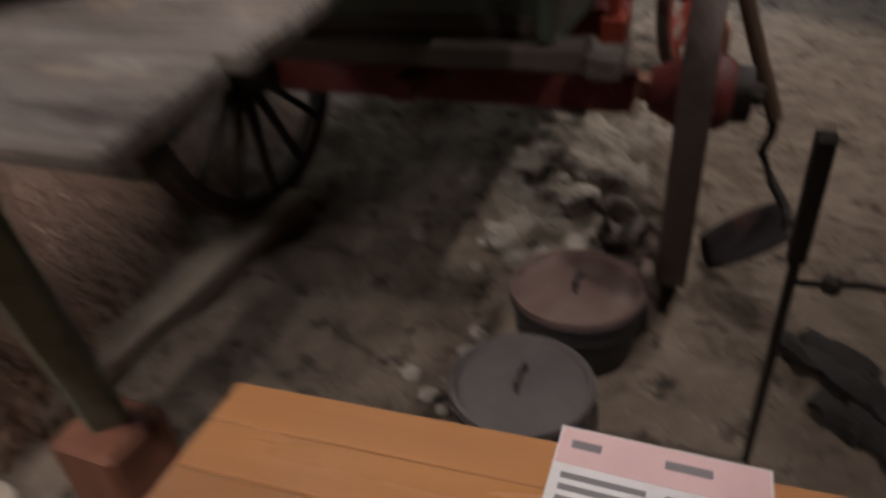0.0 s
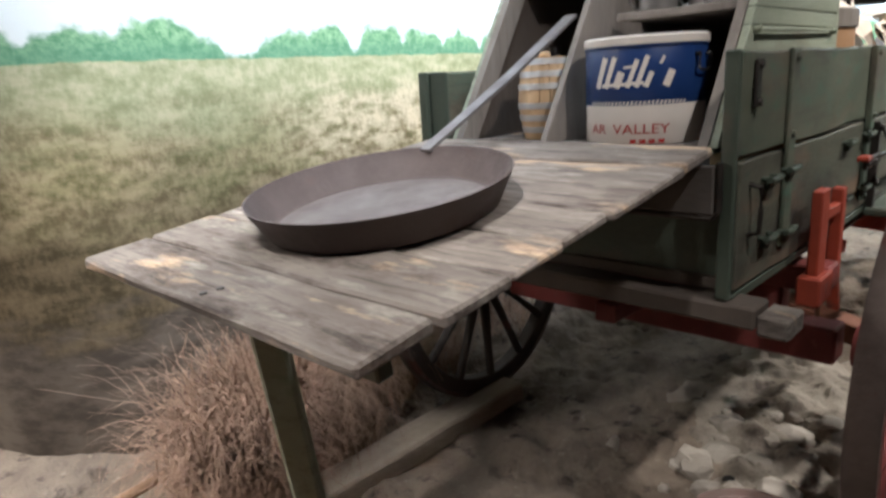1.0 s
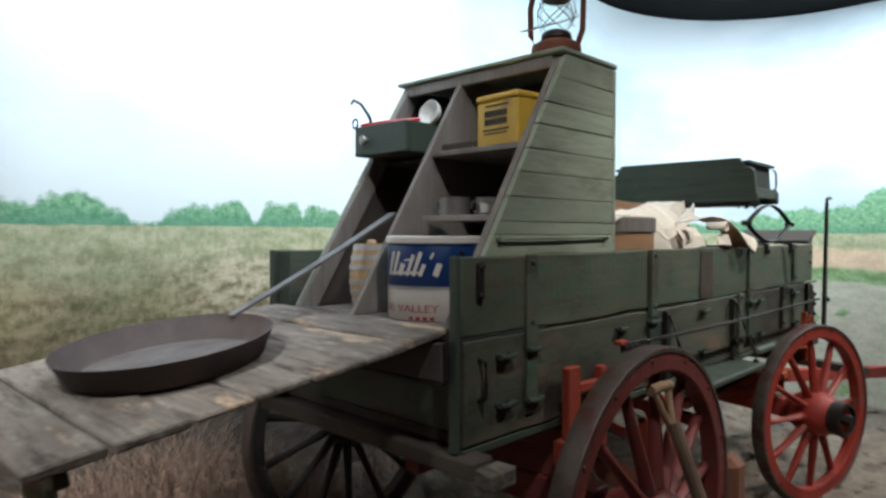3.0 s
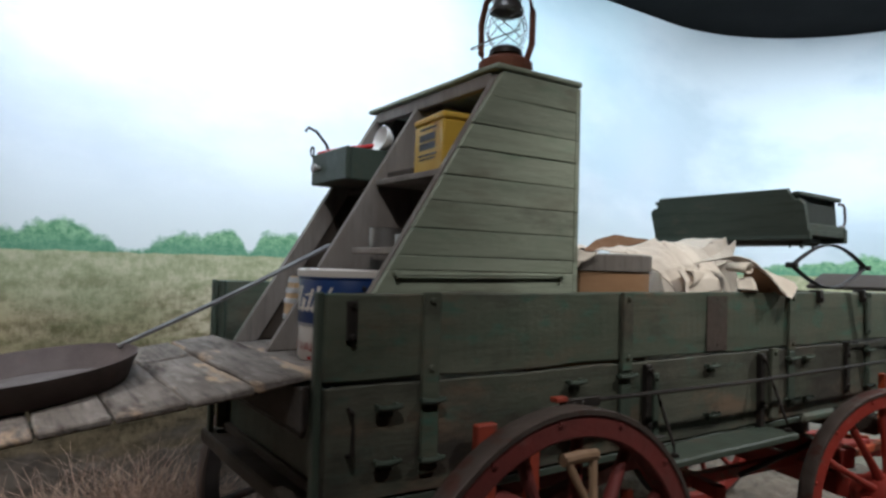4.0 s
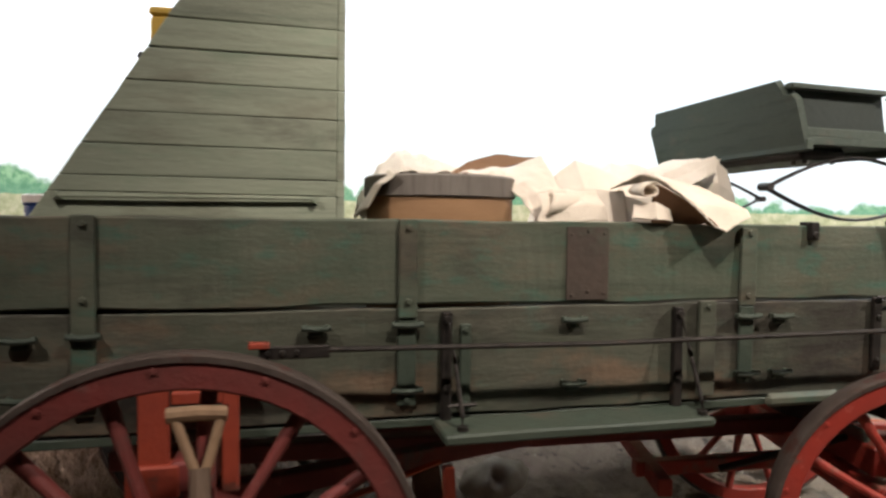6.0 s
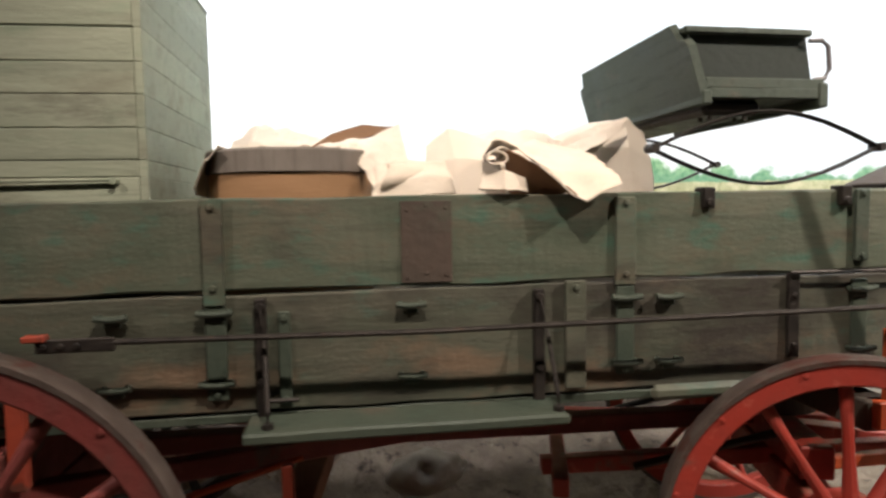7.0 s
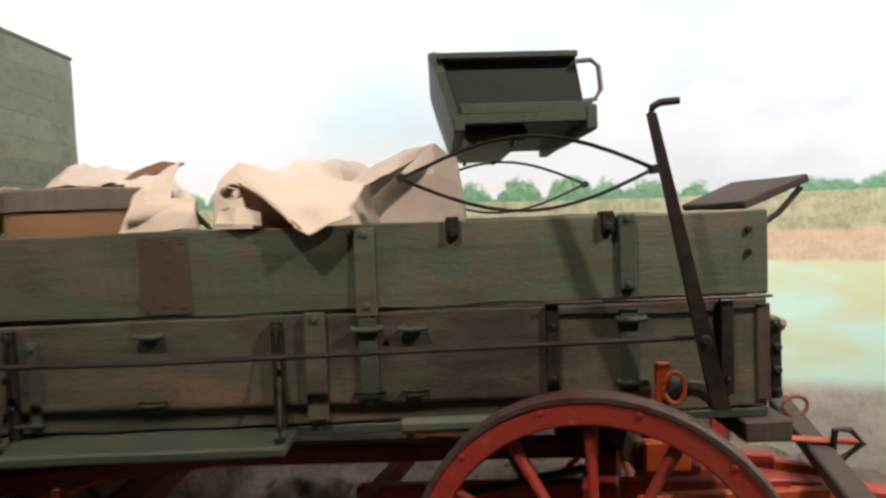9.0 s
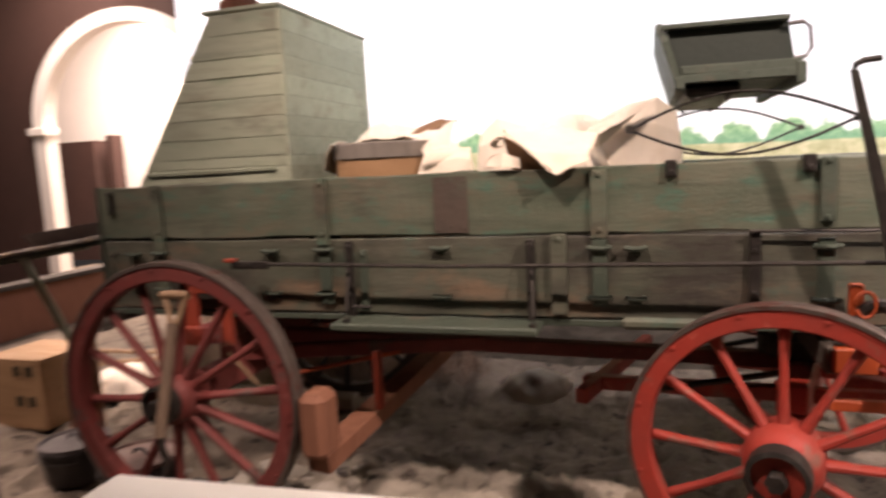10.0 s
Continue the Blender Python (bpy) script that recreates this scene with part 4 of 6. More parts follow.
    # brake beam and block against the rear wheel
    part("brake_beam", beam_bm((1.13, -0.27, 0.415), (1.36, W + 0.2, 0.62), 0.10, 0.075), block_wood, p)
    part("brake_block", box_bm(1.085, 1.195, -0.33, -0.19, 0.445, 0.695, bevel=0.028), block_wood, p, "raw red-brown brake block")
    part("brake_hanger", beam_bm((1.235, 0.08, 0.50), (1.225, 0.1, 0.74), 0.03, 0.04), red_orange, p)
    part("brake_link", tube_bm(((0.75, 0.12, 0.60), (1.25, 0.3, 0.68)), 0.01, 6), orange, p)
    part("under_beam", beam_bm((0.1, 0.2, 0.885), (3.1, 0.2, 0.875), 0.06, 0.05), old_red, p)
    part("under_beam", beam_bm((0.1, W - 0.2, 0.885), (3.1, W - 0.2, 0.875), 0.06, 0.05), old_red, p)


running_gear()
part("shore_line", tube_bm(((0.72, 0.0, 0.6), (0.60, -0.02, 0.74)), 0.008, 6), handle_wood, wagon)

# ---- spring seat ----
seat = thing("spring_seat", (2.55, W / 2, ZT), "dark green spring seat with low back on leaf springs", "seat")


def build_seat():
    p = seat
    part("seat_board", plank_bm(2.40, 2.78, 0.07, 0.91, 1.715, 1.745, 1, 14, 0.003, 0.004, 31), seat_green, p)
    part("front_rail", plank_bm(2.755, 2.785, 0.065, 0.915, 1.69, 1.76, 1, 14, 0.003, 0.004, 32), seat_green, p)
    # back board with lowered ends
    prof = [(0.055, 0.0), (0.055, 0.15), (0.07, 0.17), (0.10, 0.175), (0.125, 0.225), (W - 0.125, 0.225), (W - 0.10, 0.175), (W - 0.07, 0.17), (W - 0.055, 0.15), (W - 0.055, 0.0)]
    bm = bmesh.new()
    lean = Matrix.Translation((2.415, 0, 1.715)) @ Matrix.Rotation(radians(-17), 4, "Y")
    front = [bm.verts.new((0.0, y, z)) for y, z in prof]
    back = [bm.verts.new((-0.024, y, z)) for y, z in prof]
    bm.faces.new(front)
    bm.faces.new(back[::-1])
    for i in range(len(prof)):
        j = (i + 1) % len(prof)
        bm.faces.new((front[i], front[j], back[j], back[i]))
    bmesh.ops.transform(bm, matrix=lean, verts=bm.verts)
    part("backrest", bm, seat_green, p, "green back board with stepped ends")
    part("back_sill", plank_bm(2.39, 2.42, 0.05, W - 0.05, 1.695, 1.735, 1, 12, 0.002, 0.004, 34), seat_green, p)
    for y in (0.085, W - 0.105):
        bm = bmesh.new()
        yp = y + (0.018 if y < 0.4 else -0.018)
        pts = [(2.41, 1.746), (2.76, 1.746), (2.735, 1.895), (2.36, 1.905)]
        a = [bm.verts.new((x, yp, z)) for x, z in pts]
        c = [bm.verts.new((x, yp + 0.02, z)) for x, z in pts]
        bm.faces.new(a)
        bm.faces.new(c[::-1])
        for i in range(4):
            bm.faces.new((a[i], a[(i + 1) % 4], c[(i + 1) % 4], c[i]))
        # the recess's shade is put into the panel's colour
        part("side_panel", bm, seat_shade, p, "recessed end panel with its shade in the colour")
        part("side_rail", beam_bm((2.35, y + 0.008, 1.905), (2.738, y + 0.008, 1.90), 0.036, 0.018, 0.003), seat_green, p)
        part("side_strip", beam_bm((2.41, y - 0.004, 1.758), (2.775, y - 0.004, 1.755), 0.02, 0.03, 0.003), seat_green, p)
        part("handle", tube_bm(((2.735, y, 1.88), (2.775, y, 1.882), (2.795, y, 1.865), (2.80, y, 1.80), (2.785, y, 1.775), (2.75, y, 1.77)), 0.007, 8), grey_iron, p, "bent grey metal hand grip")
    # thin plates over the inner faces, nearly black to stand for shade
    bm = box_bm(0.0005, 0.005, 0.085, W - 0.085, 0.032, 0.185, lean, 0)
    part("back_lining", bm, seat_shade, p, "inner face of the back, darkened for shade")
    part("seat_pad", box_bm(2.44, 2.752, 0.125, W - 0.125, 1.7465, 1.752, bevel=0), seat_shade, p, "seat top darkened for shade")
    part("under_frame", box_bm(2.42, 2.60, 0.10, W - 0.10, 1.672, 1.713, bevel=0.012), iron, p)
    for y in (0.12, 0.17, W - 0.17, W - 0.12):
        for x in (2.45, 2.56):
            part("bolt", lathe_bm([(0.0, -0.014), (0.007, -0.014), (0.007, 0.004)], 8, Matrix.Translation((x, y, 1.674))), iron, p)
    for y in (0.05, W - 0.05):
        part("spring", tube_bm(arc((2.232, y, 1.568), (2.922, y, 1.572), 0.102, 13), 0.015, 6, 0.35), iron, p, "bowed iron leaf spring")
        part("spring", tube_bm(arc((2.232, y, 1.568), (2.922, y, 1.572), -0.10, 13), 0.015, 6, 0.35), iron, p, "bowed iron leaf spring")
        for x in (2.232, 2.922):
            part("spring_eye", lathe_bm([(0.0, -0.024), (0.013, -0.024), (0.013, 0.024), (0.0, 0.024)], 10, Matrix.Translation((x, y, 1.57)) @ Matrix.Rotation(radians(90), 4, "X")), iron, p)


build_seat()
for ob in seat.children:
    if not ob.name.startswith("spring"):
        ob.location += Vector((-0.010, 0.0, -0.004))

# ---- chuck box with its shelves and fold-down table ----
CX0, CX1, CY0, CY1 = 0.03, 0.896, 0.065, 0.885
chuck = thing("chuck_box", (0.5, W / 2, 1.22), "grey-green plank chuck box with open shelves and fold-down table", "cupboard")
SL = (0.59 - 0.03) / (2.135 - 1.235)     # the face leans forward as it drops


def face_x(z):
    return 0.59 - SL * (2.135 - z)


def slanted(bm, y0, y1, z0, z1, back=None, front_in=0.0):
    """A board whose rear edge follows the sloping face."""
    back = CX1 if back is None else back
    v = []
    for y in (y0, y1):
        for x, z in ((face_x(z0) + front_in, z0), (back, z0), (back, z1), (face_x(z1) + front_in, z1)):
            v.append(bm.verts.new((x, y, z)))
    for q in ((0, 1, 2, 3), (7, 6, 5, 4), (0, 4, 5, 1), (1, 5, 6, 2), (2, 6, 7, 3), (3, 7, 4, 0)):
        bm.faces.new([v[i] for i in q])
    bmesh.ops.bevel(bm, geom=list(bm.edges), offset=0.0018, segments=1, affect="EDGES")


def build_chuck_box():
    p = chuck
    zs = [1.24, 1.43, 1.508, 1.55, 1.629, 1.711, 1.79, 1.873, 1.948, 2.041, 2.126]
    for k, (a, c) in enumerate(zip(zs, zs[1:])):
        for y0, y1 in ((CY0, CY0 + 0.02), (CY1 - 0.02, CY1)):
            bm = bmesh.new()
            slanted(bm, y0, y1, a + 0.0015, c - 0.0008)
            for v in bm.verts:
                v.co.y += 0.0025 * noise.noise((v.co.x * 3, k * 5.0, y0 * 9))
                v.co.z += 0.004 * noise.noise((v.co.x * 2.3, k * 7.0, y0 * 5 + 3))
            part("plank", bm, sage, p)
        part("plank", plank_bm(CX1 + 0.001, CX1 + 0.021, CY0, CY1, a + 0.0004, c - 0.0002, 1, 8, 0.0012, 0.0012, 40 + k), sage, p)
    # dusty sloping edge boards
    for y0, y1 in ((CY0 + 0.021, CY0 + 0.045), (CY1 - 0.045, CY1 - 0.021)):
        bm = bmesh.new()
        v = []
        for y in (y0, y1):
            for x, z in ((face_x(1.235) - 0.004, 1.235), (face_x(1.235) + 0.075, 1.235), (face_x(2.12) + 0.075, 2.12), (face_x(2.12) - 0.004, 2.12)):
                v.append(bm.verts.new((x, y, z)))
        for q in ((0, 1, 2, 3), (7, 6, 5, 4), (0, 4, 5, 1), (1, 5, 6, 2), (2, 6, 7, 3), (3, 7, 4, 0)):
            bm.faces.new([v[i] for i in q])
        part("edge_board", bm, frame_wood, p, "dusty grey edge board")
    bm = bmesh.new()
    slanted(bm, 0.535, 0.555, 1.24, 2.12, 0.88, 0.002)
    part("divider", bm, frame_wood, p, "dusty upright divider")
    part("floor_board", plank_bm(-0.02, CX1, CY0 + 0.021, CY1 - 0.021, 1.222, 1.238, 1, 8, 0.002, 0.003, 55), grey_wood, p)
    part("top_board", plank_bm(0.555, CX1 + 0.022, CY0 - 0.006, CY1 + 0.01, 2.13, 2.146, 1, 14, 0.003, 0.004, 56), sage, p, "grey-green lid board")
    part("top_rail", box_bm(face_x(2.09) + 0.004, face_x(2.09) + 0.03, CY0 + 0.046, CY1 - 0.046, 2.085, 2.127, bevel=0.003), frame_wood, p)
    part("shelf", plank_bm(face_x(1.815) + 0.01, 0.88, CY0 + 0.046, 0.534, 1.795, 1.815, 1, 8, 0.002, 0.003, 57), frame_wood, p)
    part("shelf", plank_bm(face_x(1.575) + 0.04, 0.88, CY0 + 0.046, 0.46, 1.555, 1.575, 1, 8, 0.002, 0.003, 58), frame_wood, p)
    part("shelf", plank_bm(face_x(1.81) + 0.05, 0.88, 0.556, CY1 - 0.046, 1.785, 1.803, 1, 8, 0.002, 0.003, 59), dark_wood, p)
    # dark sheets added inside the planks to close their gaps
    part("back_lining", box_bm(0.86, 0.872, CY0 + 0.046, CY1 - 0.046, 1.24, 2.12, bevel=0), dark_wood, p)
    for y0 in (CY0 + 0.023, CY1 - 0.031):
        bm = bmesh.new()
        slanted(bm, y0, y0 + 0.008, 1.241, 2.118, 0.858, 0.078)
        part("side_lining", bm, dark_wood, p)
    # hold-down rod along the foot of the near side
    bm = bmesh.new()
    tube(bm, ((0.22, CY0 - 0.012, 1.497), (0.5, CY0 - 0.014, 1.50), (0.84, CY0 - 0.012, 1.502)), 0.0045, 8)
    for x in (0.22, 0.84):
        tube(bm, ((x, CY0 - 0.018, 1.50), (x, CY0 + 0.004, 1.498)), 0.009, 8)
    part("hold_down_rod", bm, sage, p)
    # drawer pulled out past the face
    dr = new("drawer")
    dr.parent = p
    dr.matrix_parent_inverse = p.matrix_world.inverted()
    dr.location = (0.45, 0.7, 1.81)
    bpy.context.view_layer.update()
    part("drawer_front", box_bm(0.262, 0.28, 0.565, 0.865, 1.815, 1.93, bevel=0.004), green_dark, dr, "scuffed grey-green drawer front")
    part("drawer_side", box_bm(0.281, 0.62, 0.565, 0.58, 1.815, 1.928, bevel=0.003), green_dark, dr)
    part("drawer_side", box_bm(0.281, 0.62, 0.85, 0.865, 1.815, 1.928, bevel=0.003), green_dark, dr)
    part("drawer_bottom", box_bm(0.281, 0.62, 0.581, 0.849, 1.815, 1.825, bevel=0.002), dark_wood, dr)
    part("drawer_knob", lathe_bm([(0.0, 0.03), (0.016, 0.028), (0.02, 0.02), (0.01, 0.01), (0.01, 0.0)], 14, Matrix.Translation((0.262, 0.79, 1.872)) @ Matrix.Rotation(radians(-90), 4, "Y")), tin_metal, dr)
    ring = [(0.262, 0.862 + 0.016 * math.cos(a), 1.945 + 0.018 * math.sin(a)) for a in [2 * math.pi * i / 12 for i in range(13)]]
    part("drawer_ring", tube_bm(ring, 0.004, 6), iron, dr)
    dr.location.x += 0.042
    # fold-down table, sloping down to its outer end
    tab = new("table")
    tab.parent = p
    tab.matrix_parent_inverse = p.matrix_world.inverted()
    tab.location = (-0.5, 0.47, 1.18)
    tagged(tab, "weathered plank table sloping slightly down")
    bpy.context.view_layer.update()
    m = table_frame()
    xs = [0.0, 0.145, 0.30, 0.44, 0.585, 0.735, 0.89, 1.046]
    for k, (a, c) in enumerate(zip(xs, xs[1:])):
        part("plank", plank_bm(a + 0.0030, c - (0.0052 if k < 2 else 0.0030), -0.004 - 0.005 * ((k * 5) % 3), 0.842 + 0.011 * ((k * 3) % 4) / 2, -0.022, -0.0022 * (k % 3), 1, 26, 0.006, 0.005, 60 + k, m), grey_wood, tab)
    for y in (0.13, 0.66):
        part("batten", box_bm(0.2, 1.0, y, y + 0.07, -0.046, -0.0235, m, 0.003), green_dark, tab)
    part("end_batten", box_bm(0.05, 0.08, 0.02, 0.82, -0.06, -0.0235, m, 0.004), green_dark, tab)
    part("leg", beam_bm((-0.955, 0.385, 1.105), (-0.80, 0.55, 0.485), 0.055, 0.04, 0.006), sage, tab, "slanting grey-green wooden prop")
    for x, y in ((0.03, 0.40), (0.055, 0.39)):
        part("bolt", lathe_bm([(0.0, 0.003), (0.006, 0.003), (0.008, 0.0)], 8, m @ Matrix.Translation((x, y, 0.0))), iron, tab)
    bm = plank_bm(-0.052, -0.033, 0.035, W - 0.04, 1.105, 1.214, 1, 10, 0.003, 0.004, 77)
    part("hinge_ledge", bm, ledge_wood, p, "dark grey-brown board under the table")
    part("hinge_rod", tube_bm(((-0.045, W - 0.06, 1.098), (-0.045, 0.04, 1.098), (-0.044, 0.026, 1.115), (-0.044, 0.026, 1.22)), 0.008, 6), iron, p)


def table_frame():
    """The table's own axes: x from the outer end towards the box, y across, z up."""
    o = Vector((-1.042, 0.045, 1.113))
    ex = (Vector((0.0, 0.06, 1.252)) - o).normalized()
    ey = (Vector((-1.036, 0.885, 1.124)) - o).normalized()
    ez = ex.cross(ey).normalized()
    ey = ez.cross(ex)
    return Matrix(((ex.x, ey.x, ez.x, o.x), (ex.y, ey.y, ez.y, o.y), (ex.z, ey.z, ez.z, o.z), (0, 0, 0, 1)))


build_chuck_box()

# ---- things on the table and shelves ----
T = table_frame()


def build_pan():
    base = T @ Vector((0.445, 0.42, 0.002))
    pan = thing("frying_pan", base, "very large dull iron skillet with long straight handle", "frying pan")
    m = T @ Matrix.Translation((0.445, 0.42, 0.001))
    prof = [(0.0, 0.0), (0.228, 0.0), (0.236, 0.004), (0.269, 0.068), (0.2655, 0.0685), (0.232, 0.008), (0.226, 0.0045), (0.0, 0.0045)]
    part("bowl", lathe_bm(prof, 64, m), pan_iron, pan, smooth=True)
    # thin disc on the bottom, paler than the bowl
    worn = [(0.0, 0.0062), (0.205, 0.0062), (0.219, 0.0047)]
    part("cooking_surface", lathe_bm(worn, 64, m), pale_pan_iron, pan, "paler grey iron pan bottom", smooth=True)
    a = m @ Vector((0.235, 0.10, 0.062))
    c = Vector((0.27, 0.60, 1.585))
    bm = bmesh.new()
    d = (c - a).normalized()
    s = d.cross(Vector((0, 0, 1))).normalized()
    rings = []
    for i in range(13):
        t = i / 12
        q = a.lerp(c, t) + Vector((0, 0, 0.02 * math.sin(math.pi * t) * -0.4))
        w = 0.016 + 0.004 * t
        u = s.cross(d)
        rings.append([bm.verts.new(q + s * w * i0 + u * 0.004 * j0) for i0, j0 in ((-1, -1), (1, -1), (1, 1), (-1, 1))])
    for r0, r1 in zip(rings, rings[1:]):
        for k in range(4):
            bm.faces.new((r0[k], r0[(k + 1) % 4], r1[(k + 1) % 4], r1[k]))
    bm.faces.new(rings[0][::-1])
    bm.faces.new(rings[-1])
    part("handle", bm, grey_iron, pan, "grey flat iron handle")
    bm = bmesh.new()
    for k in (-0.03, 0.0, 0.03):
        lathe(bm, [(0.0, 0.005), (0.006, 0.004), (0.008, 0.0)], 8, m @ Matrix.Rotation(k + 0.4, 4, "Z") @ Matrix.Translation((0.262, 0, 0.05)) @ Matrix.Rotation(radians(90), 4, "Y"))
    part("rivet", bm, pan_iron, pan)


build_pan()


def word_bm(text, size, place):
    """Flat letters laid on a surface; place turns metres along and up into a point."""
    cu = bpy.data.curves.new("word", "FONT")
    cu.body, cu.size, cu.resolution_u = text, size, 3
    ob = bpy.data.objects.new("word", cu)
    scene.collection.objects.link(ob)
    bpy.context.view_layer.update()
    me = ob.evaluated_get(bpy.context.evaluated_depsgraph_get()).to_mesh()
    bm = bmesh.new()
    bm.from_mesh(me)
    ob.to_mesh_clear()
    bpy.data.objects.remove(ob)
    for v in bm.verts:
        v.co = place(v.co.x * 1.25, v.co.y)
    return bm


def build_can():
    c = Vector((0.223, 0.340, 1.239))
    can = thing("lard_can", c, "large round tin painted navy blue over white", "can")
    m = Matrix.Translation(c)
    r, h = 0.153, 0.262
    part("body", lathe_bm([(0.0, 0.0), (r - 0.003, 0.0), (r, 0.004), (r, 0.098)], 48, m), tin_white, can, "white lower half", True)
    part("upper_band", lathe_bm([(r, 0.0985), (r + 0.001, 0.1), (r + 0.001, 0.235), (r - 0.002, 0.24), (r - 0.002, 0.255)], 48, m), navy, can, "navy blue upper half", True)
    part("lid", lathe_bm([(r - 0.002, 0.244), (r + 0.006, 0.244), (r + 0.006, 0.262), (r, 0.266), (r - 0.012, 0.262), (0.0, 0.262)], 48, m), tin_white, can, "pale tin lid", True)
    part("rim", lathe_bm([(r + 0.001, 0.236), (r + 0.004, 0.238), (r + 0.004, 0.2425), (r + 0.001, 0.243)], 48, m), navy, can)
    # printed marks wrapped on the tin

    def wrapped(pts, z_r, mt, nm):
        bm = bmesh.new()
        for quad in pts:
            v = []
            for a, z in quad:
                v.append(bm.verts.new(c + Vector(((z_r) * math.cos(a), z_r * math.sin(a), z))))
            bm.faces.new(v)
        bmesh.ops.remove_doubles(bm, verts=bm.verts, dist=0.0002)
        part(nm, bm, mt, can)

    face = math.radians(214)

    def stroke(p, q, w):
        """A bar between two places on the tin: metres round it and up it."""
        d = Vector((q[0] - p[0], q[1] - p[1])).normalized() * w / 2
        n = Vector((-d.y, d.x))
        steps = 3
        out = []
        for i in range(steps):
            s0, s1 = i / steps, (i + 1) / steps
            a = Vector(p).lerp(Vector(q), s0)
            b2 = Vector(p).lerp(Vector(q), s1)
            out.append([(face + k.x / r, k.y) for k in (a - n, b2 - n, b2 + n, a + n)])
        return out

    # white brand mark as slanting bars, each a piece of print
    for x, z0, z1, w in ((-0.142, 0.142, 0.216, 0.016), (-0.115, 0.142, 0.216, 0.013), (-0.086, 0.142, 0.180, 0.019), (-0.056, 0.142, 0.208, 0.011), (-0.034, 0.142, 0.216, 0.012), (-0.012, 0.142, 0.178, 0.012),
                         (0.022, 0.195, 0.214, 0.007), (0.036, 0.142, 0.180, 0.018)):
        wrapped(stroke((x - 0.004, z0), (x + (z1 - z0) * 0.3, z1), w), r + 0.0022, tin_white, "white_bar")
    wrapped(stroke((-0.132, 0.148), (-0.02, 0.152), 0.008), r + 0.0021, tin_white, "white_bar")
    wrapped(stroke((-0.07, 0.190), (-0.035, 0.193), 0.006), r + 0.0021, tin_white, "white_bar")
    part("red_word", word_bm("VALLEY", 0.034, lambda x, y: c + Vector(((r + 0.0015) * math.cos(face + (x - 0.098) / r), (r + 0.0015) * math.sin(face + (x - 0.098) / r), 0.028 + y))), tin_red, can, "red lettering")
    part("red_word", word_bm("AR", 0.034, lambda x, y: c + Vector(((r + 0.0015) * math.cos(face + (x - 0.172) / r), (r + 0.0015) * math.sin(face + (x - 0.172) / r), 0.028 + y))), tin_red, can)
    for x in (-0.045, -0.022, 0.001, 0.024):
        wrapped(stroke((x, 0.004), (x, 0.014), 0.015), r + 0.0015, tin_red, "red_bar")
    dots = []
    for i in range(26):
        x = -0.17 + i * 0.01
        dots += stroke((x, 0.1), (x + 0.004, 0.108), 0.005)
    wrapped(dots, r + 0.0024, tin_white, "white_border")
    a = face + 0.95
    hb = bmesh.new()
    for k in (-0.18, 0.18):
        tube(hb, [c + Vector(((r + 0.002) * math.cos(a + k), (r + 0.002) * math.sin(a + k), 0.215)), c + Vector(((r + 0.014) * math.cos(a + k), (r + 0.014) * math.sin(a + k), 0.213))], 0.006, 6)
    tube(hb, [c + Vector(((r + 0.013) * math.cos(a + k), (r + 0.013) * math.sin(a + k), z)) for k, z in ((-0.18, 0.213), (-0.2, 0.18), (-0.1, 0.175), (0.1, 0.175), (0.2, 0.18), (0.18, 0.213))], 0.004, 6)
    part("handle", hb, iron, can)


build_can()


def build_keg():
    c = Vector((0.22, 0.66, 1.239))
    keg = thing("keg", c, "small pale oak keg with grey metal hoops", "keg")
    n = 16
    for i in range(n):
        bm = bmesh.new()
        a0, a1 = 2 * math.pi * i / n + 0.012, 2 * math.pi * (i + 1) / n - 0.012
        rows = []
        for k in range(7):
            t = k / 6
            r = 0.062 + 0.018 * math.sin(math.pi * t)
            rows.append([bm.verts.new((rr * math.cos(a), rr * math.sin(a), 0.235 * t)) for rr, a in ((r - 0.01, a0), (r, a0), (r + 0.001, (a0 + a1) / 2), (r, a1), (r - 0.01, a1))])
        for p0, p1 in zip(rows, rows[1:]):
            for k in range(5):
                bm.faces.new((p0[k], p0[(k + 1) % 5], p1[(k + 1) % 5], p1[k]))
        bm.faces.new(rows[0][::-1])
        bm.faces.new(rows[-1])
        bmesh.ops.transform(bm, matrix=Matrix.Translation(c), verts=bm.verts)
        part("stave", bm, keg_wood, keg)
    for z in (0.02, 0.055, 0.09, 0.145, 0.18, 0.215):
        r = 0.0635 + 0.018 * math.sin(math.pi * z / 0.235)
        r2 = 0.0635 + 0.018 * math.sin(math.pi * (z + 0.016) / 0.235)
        bm = lathe_bm([(r - 0.002, z - 0.001), (r + 0.0015, z), (r2 + 0.0015, z + 0.016), (r2 - 0.002, z + 0.017)], 32, Matrix.Translation(c))
        for a in (-2.2, -2.0, -1.3):
            lathe(bm, [(0.0, 0.003), (0.003, 0.0)], 6, Matrix.Translation(c + Vector((math.cos(a) * (r + 0.0015), math.sin(a) * (r + 0.0015), z + 0.008))) @ Matrix.Rotation(a, 4, "Z") @ Matrix.Rotation(radians(90), 4, "Y"))
        part("hoop", bm, hoop_metal, keg)
    part("head", lathe_bm([(0.0, 0.225), (0.055, 0.225), (0.055, 0.218)], 24, Matrix.Translation(c)), keg_wood, keg)
    part("bung", lathe_bm([(0.0, 0.252), (0.014, 0.25), (0.018, 0.24), (0.012, 0.225)], 14, Matrix.Translation(c)), keg_wood, keg, smooth=True)


build_keg()


